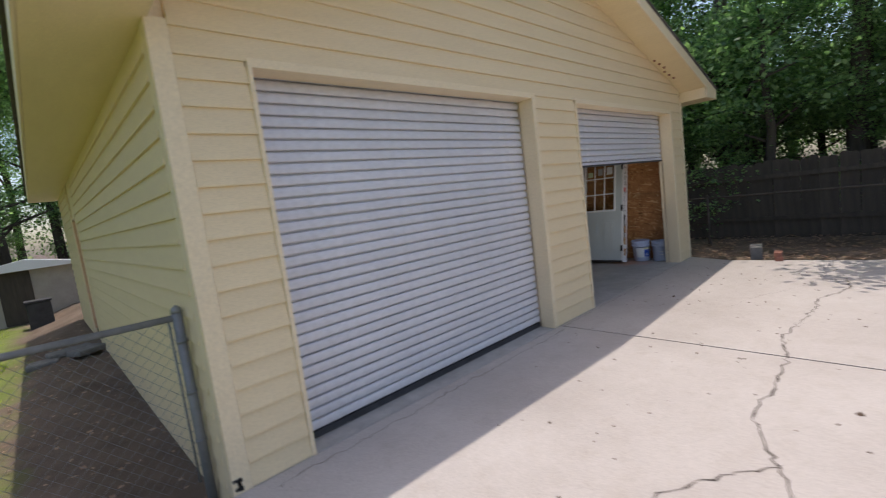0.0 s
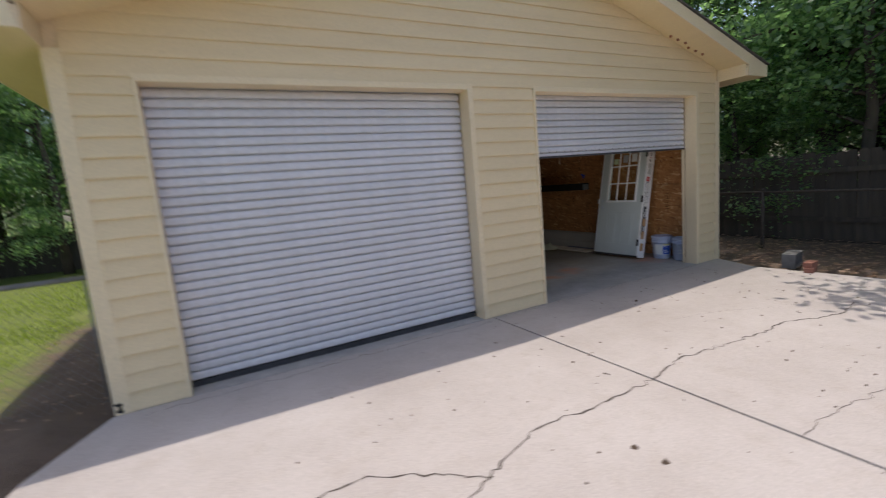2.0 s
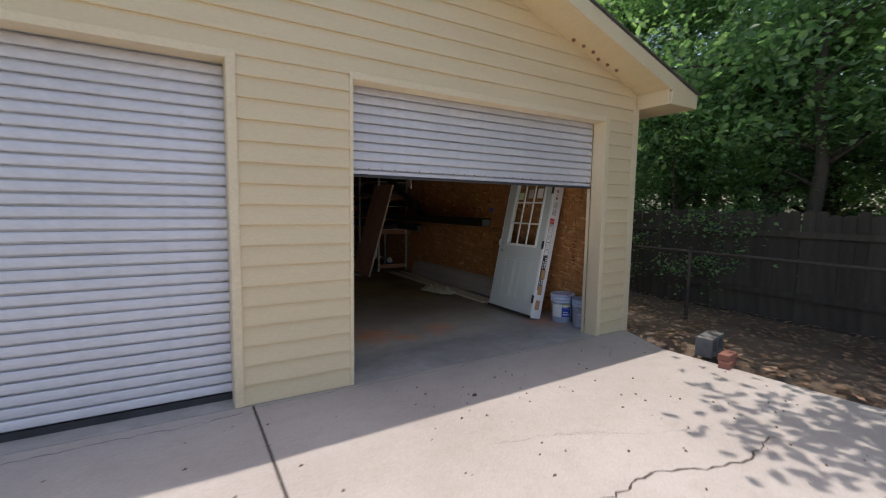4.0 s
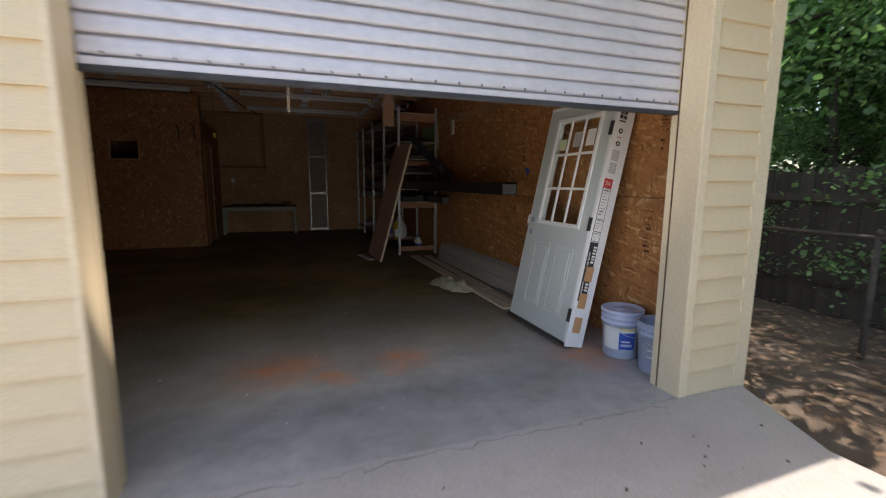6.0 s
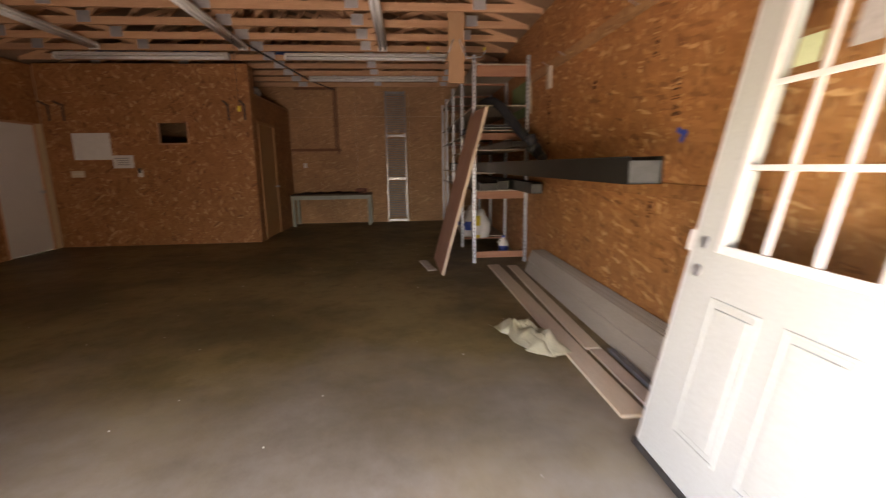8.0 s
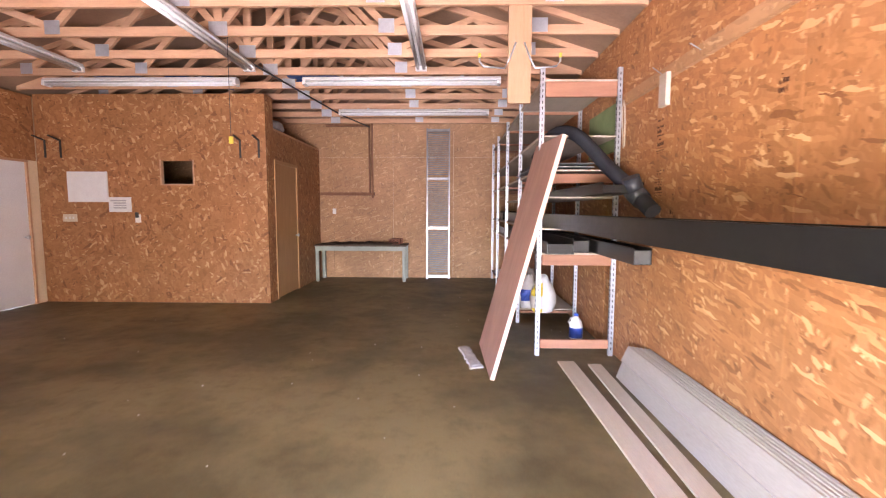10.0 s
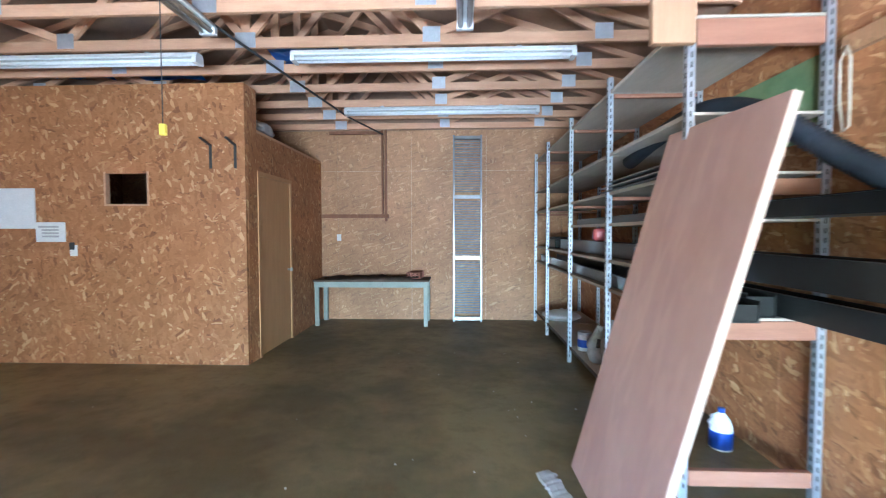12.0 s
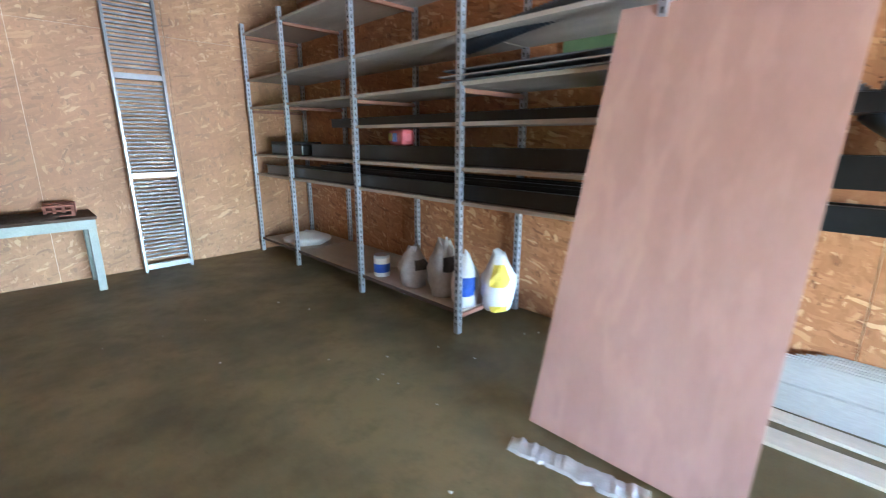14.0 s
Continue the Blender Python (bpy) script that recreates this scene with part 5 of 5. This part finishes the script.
tagged(g, "bare brown soil with grass further from the garage", "ground", kind="structure")

# driveway: two poured slabs with a joint between
drive = thing("driveway", "pale cracked concrete driveway slabs with an open joint", "driveway", kind="structure")
part("slab", prism([(1.98, 2.985), (5.553, 2.985), (5.553, -9), (-0.6, -9), (1.62, 2.3)], "z", -0.2, -0.004), M_DRIVE, drive)
part("slab", prism([(5.572, 2.985), (9.95, 2.985), (9.66, 2.3), (9.78, 0.7), (10.3, -1.2), (12.5, -9), (5.572, -9)], "z", -0.2, -0.004), M_DRIVE, drive)
part("joint_filler", box(5.5525, 5.5725, -9, 2.98, -0.2, -0.014), M_CRACK, drive)


def crack(pts, w, seed):
    """A wandering dirt-filled crack in the slab."""
    r = random.Random(seed)
    line = []
    for a, b in zip(pts, pts[1:]):
        n = max(3, int(math.dist(a, b) / 0.05))
        for i in range(n):
            u = i / n
            line.append((a[0] + (b[0] - a[0]) * u + r.gauss(0, 0.013), a[1] + (b[1] - a[1]) * u + r.gauss(0, 0.013)))
    vs, fs = [], []
    for i, p in enumerate(line):
        q = line[min(i + 1, len(line) - 1)]
        o = line[max(i - 1, 0)]
        d = Vector((q[0] - o[0], q[1] - o[1]))
        d = d.normalized() if d.length else Vector((1, 0))
        ww = w * r.uniform(0.35, 1.3)
        vs += [(p[0] - d.y * ww, p[1] + d.x * ww, -0.0025), (p[0] + d.y * ww, p[1] - d.x * ww, -0.0025)]
        if i:
            fs.append((2 * i - 2, 2 * i - 1, 2 * i + 1, 2 * i))
    part("crack", raw("crack", vs, fs, M_CRACK), M_CRACK, drive, "dark dirt-filled crack")


crack([(2.6, 1.35), (3.08, 1.1), (3.41, 1.1), (3.72, 0.92), (3.95, 0.72), (4.48, 0.94), (4.95, 0.9), (5.55, 0.92), (6.04, 1.03), (6.71, 0.94), (7.46, 0.93), (8.01, 0.73), (8.6, 0.8)], 0.007, 1)
crack([(3.95, 0.72), (3.66, 0.6), (3.5, 0.3), (3.2, -0.4)], 0.005, 2)
crack([(5.57, -0.02), (5.8, 0.02), (6.15, 0.01), (6.61, -0.06), (7.0, 0.01), (7.62, -0.05), (7.9, 0.3)], 0.0024, 3)
crack([(6.8, 1.65), (7.4, 1.5), (7.9, 1.2), (8.4, 1.05)], 0.0012, 4)
crack([(5.575, 2.935), (6.84, 2.931), (7.83, 2.943), (9.36, 2.945)], 0.002, 7)
crack([(2.2, 2.86), (5.55, 2.87)], 0.003, 6)

# fallen bits on the slab
rr = random.Random(11)
vs, fs = [], []
for i in range(420):
    x, y = rr.uniform(3.0, 9.7), rr.uniform(-2.5, 2.7)
    if rr.random() > 0.25 + 0.75 * (x - 3) / 6.7:
        continue
    s = rr.uniform(0.005, 0.014) * (2.4 if rr.random() < 0.06 else 1)
    a = rr.uniform(0, 6.28)
    n = len(vs)
    for k in range(5):
        vs.append((x + s * math.cos(a + k * 1.257) * rr.uniform(0.6, 1.2), y + s * math.sin(a + k * 1.257) * rr.uniform(0.5, 1), -0.003))
    vs.append((x, y, -0.003 + s * 0.8))
    fs += [(n + k, n + (k + 1) % 5, n + 5) for k in range(5)]
tagged(new("dry_leaf_bits", raw("dry_leaf_bits", vs, fs, mottled("dry_brown", (0.05, 0.035, 0.025), (0.16, 0.1, 0.06), 9, 60, 0.9))), "scattered dry leaf crumbs on the concrete", "debris", kind="stuff")


def scatter(name, label, n, spot, size, material, upright):
    """Loose blades or flat leaves over the ground."""
    r = random.Random(len(name))
    vs, fs = [], []
    while len(fs) < n:
        x, y = spot(r)
        if x is None:
            continue
        z = ground_z(x, y) - 0.012
        a, s = r.uniform(0, 6.28), size * r.uniform(0.5, 1.3)
        c, d = math.cos(a), math.sin(a)
        k = len(vs)
        if upright:
            lx, ly = r.uniform(-0.6, 0.6) * s, r.uniform(-0.6, 0.6) * s
            vs += [(x - c * 0.006, y - d * 0.006, z), (x + c * 0.006, y + d * 0.006, z), (x + lx, y + ly, z + s)]
            fs.append((k, k + 1, k + 2))
        else:
            t = r.uniform(-0.3, 0.3)
            zz = z + 0.03 + r.uniform(0, 0.02)
            vs += [(x - c * s, y - d * s, zz), (x + d * s * 0.5, y - c * s * 0.5, zz + t * s), (x + c * s, y + d * s, zz + 0.3 * t * s), (x - d * s * 0.5, y + c * s * 0.5, zz - 0.2 * t * s)]
            fs.append((k, k + 1, k + 2, k + 3))
    return tagged(new(name, raw(name, vs, fs, material)), label, name.replace("_", " "), kind="stuff")


def lawn(r):
    y = 2.0 + 15 * r.random() ** 1.3
    x = 1.15 - 9 * r.random() ** 1.5
    if x > 0.55 + 0.5 * noise.noise(Vector((x, y, 3))):
        return None, None
    return x, y


scatter("grass", "short sunlit green grass", 42000, lawn, 0.05, M_GRASS, True)
scatter("leaf_litter", "dry reddish-brown fallen leaves on soil", 5200, lambda r: (r.uniform(9.9, 13.5), r.uniform(-5, 9)), 0.045, M_LITTER, False)
scatter("soil_leaves", "few dry leaves on the bare soil", 350, lambda r: (r.uniform(0.6, 1.95), r.uniform(3.2, 13)), 0.03, M_LITTER, False)


# chain-link fences
def chain_fence(name, label, p0, p1, h, posts, cell=0.075, z0=0.0, zend=0.0, material=M_GALV):
    t = thing(name, label, "fence")
    a, b = Vector((*p0, z0)), Vector((*p1, zend))
    L = (b - a).length
    d = (b - a) / L
    for i in range(posts):
        q = a + d * (L * i / max(1, posts - 1))
        bm = tube(bmesh.new(), [q + Vector((0, 0, -0.3)), q + Vector((0, 0, h + 0.03))], 0.03 if i == 0 else 0.024, 12)
        tube(bm, [q + Vector((0, 0, h + 0.03)), q + Vector((0, 0, h + 0.055)), q + Vector((0, 0, h + 0.075))], [0.034, 0.03, 0.008], 12)
        po = part("post", bm, material, t)
        if i == 0:
            for zz in (0.3, 0.62, 0.95):
                part("tension_band", tube(bmesh.new(), [q + Vector((0, 0, zz - 0.012)), q + Vector((0, 0, zz + 0.012))], 0.034, 12), material, po)
            part("tension_bar", tube(bmesh.new(), [q + d * 0.05 + Vector((0, 0, 0.03)), q + d * 0.05 + Vector((0, 0, h))], 0.007, 6), material, po)
    part("top_rail", tube(bmesh.new(), [a + Vector((0, 0, h)), b + Vector((0, 0, h))], 0.021, 10), material, t)
    wire = bmesh.new()
    n = int(L / cell)
    rows = int((h - 0.04) / cell * 1.0)
    for i in range(-rows, n + 1):
        for sgn in (1, -1):
            u0 = i * cell if sgn > 0 else (i + rows) * cell
            s0, s1 = 0.0, rows * cell
            ua, ub = u0, u0 + sgn * s1
            za, zb = 0.03, 0.03 + s1
            lo, hi = 0.0, L
            if max(ua, ub) < lo or min(ua, ub) > hi:
                continue
            f0, f1 = 0.0, 1.0
            if ua < lo: f0 = (lo - ua) / (ub - ua)
            if ua > hi: f0 = (hi - ua) / (ub - ua)
            if ub < lo: f1 = (lo - ua) / (ub - ua)
            if ub > hi: f1 = (hi - ua) / (ub - ua)
            if f1 - f0 < 0.02:
                continue
            tube(wire, [a + d * (ua + (ub - ua) * f) + Vector((0, 0, za + (zb - za) * f)) for f in (f0, f1)], 0.0013, 3, False)
    w = part("wire_mesh", wire, material, t)
    return t


chain_fence("chain_link_fence", "grey galvanised chain-link fence by the garage corner", (1.944, 3.33), (-6.0, 4.6), 1.10, 4, z0=-0.03, zend=-0.12, material=M_WIRE)
chain_fence("chain_link_fence", "weathered grey chain-link fence before the wooden one", (11.55, 9.5), (11.4, -6.5), 0.98, 6, 0.09, -0.05, -0.05, M_CRACK)


# board fences
def board_fence(label, p0, p1, h, base):
    t = thing("board_fence", label, "fence")
    a, b = Vector((*p0, base)), Vector((*p1, base))
    L = (b - a).length
    ang = math.degrees(math.atan2(b.y - a.y, b.x - a.x))
    me = [mesh_of("board", prism([(0, 0), (0.1445, 0), (0.1445, h + o - 0.03), (0.11, h + o), (0.03, h + o), (0, h + o - 0.03)], "y", -0.009, 0.009), M_FENCEW) for o in (0, 0.02, -0.03)]
    r = random.Random(int(L * 10))
    for i in range(int(L / 0.146)):
        o = part("board", r.choice(me), M_FENCEW, t)
        o.matrix_world = pose(*(a + (b - a) * (i * 0.146 / L)), r.uniform(-0.6, 0.6), r.uniform(-0.5, 0.5), ang)
    for zz in (0.4, h - 0.35):
        part("rail", box(0, L, 0.012, 0.05, zz, zz + 0.085, pose(*a, 0, 0, ang)), M_FENCEW, t)
    return t


board_fence("dark weathered wooden board fence under the trees", (12.6, -7.0), (12.6, 15.0), 1.62, -0.1)
board_fence("weathered board fence at the end of the lawn", (-9.0, 20.5), (8.0, 20.5), 1.6, -0.5)

# small shed beyond the lawn
shed = thing("garden_shed", "low grey garden shed with a pale metal roof", "shed")
part("wall", box(0.0, 2.3, 17.6, 19.6, -0.5, 1.12), M_SHED, shed)
part("roof", prism([(-0.2, 1.122), (2.5, 1.122), (2.5, 1.17), (1.15, 1.42), (-0.2, 1.17)], "y", 17.4, 19.8), M_WHITE, shed, "pale metal roof")
part("door", box(0.5, 1.2, 17.57, 17.598, -0.4, 1.1), M_FENCEW, shed)
tb = thing("waste_bin", "dark plastic bin standing by the shed", "bin")
part("body", box(1.0, 1.5, 15.9, 16.4, -0.42, 0.28, bev=0.03), M_RUBBER, tb)
part("lid", box(0.97, 1.53, 15.87, 16.43, 0.281, 0.33, bev=0.012), M_RUBBER, tb)
for i, (x, y, a, b) in enumerate(((1.55, 9.95, 0.6, 12), (1.75, 9.45, 0.45, 30), (1.2, 9.7, 0.4, -8))):
    st = thing("flat_stone", "flat pale stone lying by the wall", "stone")
    bm = box(-a / 2, a / 2, -0.16, 0.16, 0, 0.09, pose(x, y, ground_z(x, y) - 0.02, 0, 0, b), 0.025)
    part("stone_body", bm, M_BLOCK, st)


# block and brick at the slab's edge
def lying(name, label, w, d, h, x, y, turn, mat, holes=2):
    t = thing(name, label, name.replace("_", " "), pose(x, y, -0.03 + d / 2, 90, 0, turn))
    wl = 0.03
    bm = bmesh.new()
    bx(bm, -w / 2, w / 2, -d / 2, -d / 2 + wl, 0, h)
    bx(bm, -w / 2, w / 2, d / 2 - wl, d / 2, 0, h)
    n = holes + 1
    for i in range(n):
        xx = -w / 2 + (w - wl) * i / holes
        bx(bm, xx, xx + wl, -d / 2 + wl, d / 2 - wl, 0, h)
    part("body", bm, mat, t)
    return t


lying("concrete_block", "grey hollow concrete block on the slab edge", 0.4, 0.2, 0.16, 10.06, 2.1, 12, M_BLOCK)
b2 = thing("red_brick", "loose red bricks beside the driveway", "brick", pose(9.72, 1.66, -0.004, 0, 0, 12))
part("body", box(-0.11, 0.11, -0.05, 0.05, 0, 0.065, bev=0.004), M_BRICK, b2)
b3 = copy_thing(b2, pose(9.74, 1.67, 0.062, 0, 0, 6))


# ---------- trees ----------
def tree_meshes(seed, h, spread, n, low):
    r = random.Random(seed)
    trunk = tube(bmesh.new(), [(0, 0, -0.3), (0.05, 0.02, h * 0.2), (-0.06, 0.08, h * 0.45), (0.08, 0.0, h * 0.7), (0.0, 0.05, h * 0.92)], [0.2, 0.15, 0.12, 0.08, 0.03], 9)
    tips = []
    for i in range(16):
        z = h * r.uniform(low, 0.9)
        a = r.uniform(0, 6.28)
        ln = spread * r.uniform(0.5, 1.0) * (1.1 - 0.55 * z / h)
        e = Vector((math.cos(a) * ln, math.sin(a) * ln, z + ln * r.uniform(0.0, 0.5)))
        mid = Vector((0, 0, z)).lerp(e, 0.5) + Vector((0, 0, 0.12 * ln))
        tube(trunk, [(0, 0, z - 0.05), mid, e], [0.05, 0.03, 0.008], 5)
        tips += [(mid, 0.55), (e, 0.75), (mid.lerp(e, 0.5), 0.7)]
    vs, fs = [], []
    lf = [(0, 0), (0.5, 0.28), (1.0, 0.0), (0.5, -0.28)]
    clumps = []
    for c, w in tips:
        for k in range(5):
            clumps.append((c + Vector((r.gauss(0, 0.45), r.gauss(0, 0.45), r.gauss(0, 0.38))) * w * spread * 0.4, r.uniform(0.16, 0.42)))
    for i in range(n):
        c, s = clumps[i % len(clumps)]
        p = c + Vector((r.gauss(0, s), r.gauss(0, s), r.gauss(0, s * 0.55)))
        size = r.uniform(0.05, 0.115)
        m = Euler((r.uniform(-0.9, 0.9), r.uniform(-0.9, 0.9), r.uniform(0, 6.28))).to_matrix()
        k = len(vs)
        for u, v in lf:
            vs.append(tuple(p + m @ Vector((u * size, v * size * 1.4, -0.25 * size * u * u))))
        fs.append((k, k + 1, k + 2, k + 3))
    return mesh_of("trunk", trunk, M_BARK), raw("crown", vs, fs, M_LEAF)


kinds = [tree_meshes(1, 8.5, 3.2, 24000, 0.16), tree_meshes(2, 7.0, 2.8, 21000, 0.1), tree_meshes(3, 9.5, 3.4, 24000, 0.3)]


def tree(kind, x, y, turn, s=1.0, label="tall leafy green tree in a dense belt of trees"):
    t = thing("tree", label, "tree", pose(x, y, -0.15, 0, 0, turn) @ Matrix.Scale(s, 4), "trees round the yard")
    part("trunk", kinds[kind][0], M_BARK, t)
    part("crown", kinds[kind][1], M_LEAF, t)


for i, (x, y) in enumerate(((14.4, -4.5), (14.8, -1.6), (14.5, 1.0), (15.0, 3.6), (14.5, 6.4), (15.0, 9.2), (14.4, 12.2), (16.5, -3), (17.0, 0.3), (16.6, 3.4), (17.2, 6.8), (16.8, 10.5), (20, -1), (20.5, 3), (20.3, 7.5), (20.5, 12), (14.5, 16), (18.5, 16), (14.8, -8), (18, -7), (22, 17))):
    tree(i % 3, x, y, i * 67, 0.95 + 0.12 * (i % 4))
for i, (x, y) in enumerate(((-6, 20), (-4.2, 18.5), (-8, 17), (-1.8, 19.0), (-2.6, 21.8), (0.6, 21.6), (3.5, 21.9), (-10, 15), (-4.5, 22.5), (-1.2, 23.5), (2.2, 22.2), (-7.8, 21.5), (-10.5, 18), (-12, 13), (5.5, 24), (-3, 27), (1, 28), (-8, 27), (-13.5, 8), (-15, 22))):
    tree((i + 1) % 3, x, y, i * 83, 0.9 + 0.15 * (i % 3), "leafy green tree beyond the lawn")
# shrubs low against the right fence
for i, (x, y) in enumerate(((13.6, -2.6), (13.5, -0.4), (13.5, 2.4), (13.7, 4.8), (13.6, 8.0), (13.7, 10.5), (13.6, -5), (15.2, 0.8), (15.4, 5.2), (15.2, 11), (15.3, -3.6), (15.4, 2.8), (16.6, -1.5), (16.8, 1.8), (17.0, 5), (16.5, 8.4), (16.4, -5.5), (18.4, 0), (18.6, 4), (18.5, 8))):
    tree(1, x, y, i * 51 + 20, 0.55 + 0.1 * (i % 3), "low bushy undergrowth behind the fence")
for i, (x, y) in enumerate(((-9, 19.2), (-6.6, 19.5), (-4.4, 20.0), (-2.4, 21.6), (3.4, 21.4), (-11, 16.5), (-11.5, 13), (-12, 10), (-3.5, 24), (0.5, 24.5))):
    tree(1, x, y, i * 71 + 11, 0.6 + 0.12 * (i % 3), "low bushy undergrowth beyond the lawn")
# limb reaching over the driveway, whose shade falls on the slab
r = random.Random(9)
ot = thing("overhanging_tree", "tree whose limbs reach over the driveway", "tree", pose(13.5, -6.0, -0.1))
limb = tube(bmesh.new(), [(0, 0, -0.3), (0, 0.05, 3), (-0.1, 0.1, 5.6), (0.1, 0.1, 8.0)], [0.24, 0.19, 0.12, 0.04], 10)
vs, fs = [], []
for k in range(22):
    e = Vector((r.uniform(-4.4, 0.2), r.uniform(2.6, 7.8), r.uniform(4.6, 6.6)))
    tube(limb, [(0, 0.05, 3.4 + 0.14 * k), (e.x * 0.5, e.y * 0.5, 4.4 + 0.14 * k), e], [0.06, 0.04, 0.01], 6)
    for j in range(620):
        u = r.random() ** 0.35
        p = Vector((e.x * u, e.y * u, 3.8 + (e.z - 3.8) * u)) + Vector((r.gauss(0, 0.3), r.gauss(0, 0.3), r.gauss(0, 0.25)))
        size = r.uniform(0.08, 0.16)
        m = Euler((r.uniform(-0.7, 0.7), r.uniform(-0.7, 0.7), r.uniform(0, 6.28))).to_matrix()
        n = len(vs)
        for a, b in ((0, 0), (0.5, 0.4), (1.0, 0.0), (0.5, -0.4)):
            vs.append(tuple(p + m @ Vector((a * size, b * size, -0.2 * size * a))))
        fs.append((n, n + 1, n + 2, n + 3))
part("trunk", limb, M_BARK, ot)
part("crown", raw("crown", vs, fs, M_LEAF), M_LEAF, ot)

# ---------- siding courses ----------
EXPO = 0.1515


def course(a, b, z, h=EXPO, right_cut=None):
    """One lap course on the front wall, its lower edge proud."""
    p = [(YF + 0.018, z), (YF - 0.018, z), (YF - 0.019, z + 0.012), (YF + 0.002, z + h + 0.012), (YF + 0.018, z + h + 0.012)]
    return prism(p, "x", a, b)


for a, b in ((XL + 0.1, D1[0] - 0.03), (D1[1] + 0.065, D2[0] - 0.03), (D2[1] + 0.065, XR - 0.1)):
    me = mesh_of("siding_course", course(a, b, 0), M_SIDING)
    for i in range(17):
        part("siding_course", me, M_SIDING, wall_front).location = (0, 0, i * EXPO)
z = 17 * EXPO - 0.02
while z < roof_z(RIDGE) - 0.2:
    half = min(XR - 0.1 - RIDGE, (roof_z(RIDGE) - 0.17 - z) / PITCH - 0.0)
    part("siding_course", course(RIDGE - half, RIDGE + half, z if z > 2.7 else z), M_SIDING, wall_front)
    z += EXPO
for xx, s, w in ((XL, -1, wall_left), (XR, 1, wall_right)):
    p = [(xx - s * 0.018, 0), (xx + s * 0.018, 0), (xx + s * 0.019, 0.012), (xx - s * 0.002, EXPO + 0.012), (xx - s * 0.018, EXPO + 0.012)]
    spans = ((YF + 0.1, LD[0] - 0.06), (LD[1] + 0.06, YB)) if s < 0 else ((YF + 0.1, YB),)
    for a, b in spans:
        me = mesh_of("siding_course", prism(p, "y", a, b), M_SIDING)
        for i in range(-3, 18):
            part("siding_course", me, M_SIDING, w).location = (0, 0, i * EXPO)
for a, b in ((LD[0] - 0.06, LD[0]), (LD[1], LD[1] + 0.06)):
    part("casing", box(XL - 0.02, XL + 0.02, a, b, -0.1, LD[2] + 0.06), M_TRIM, door_1)
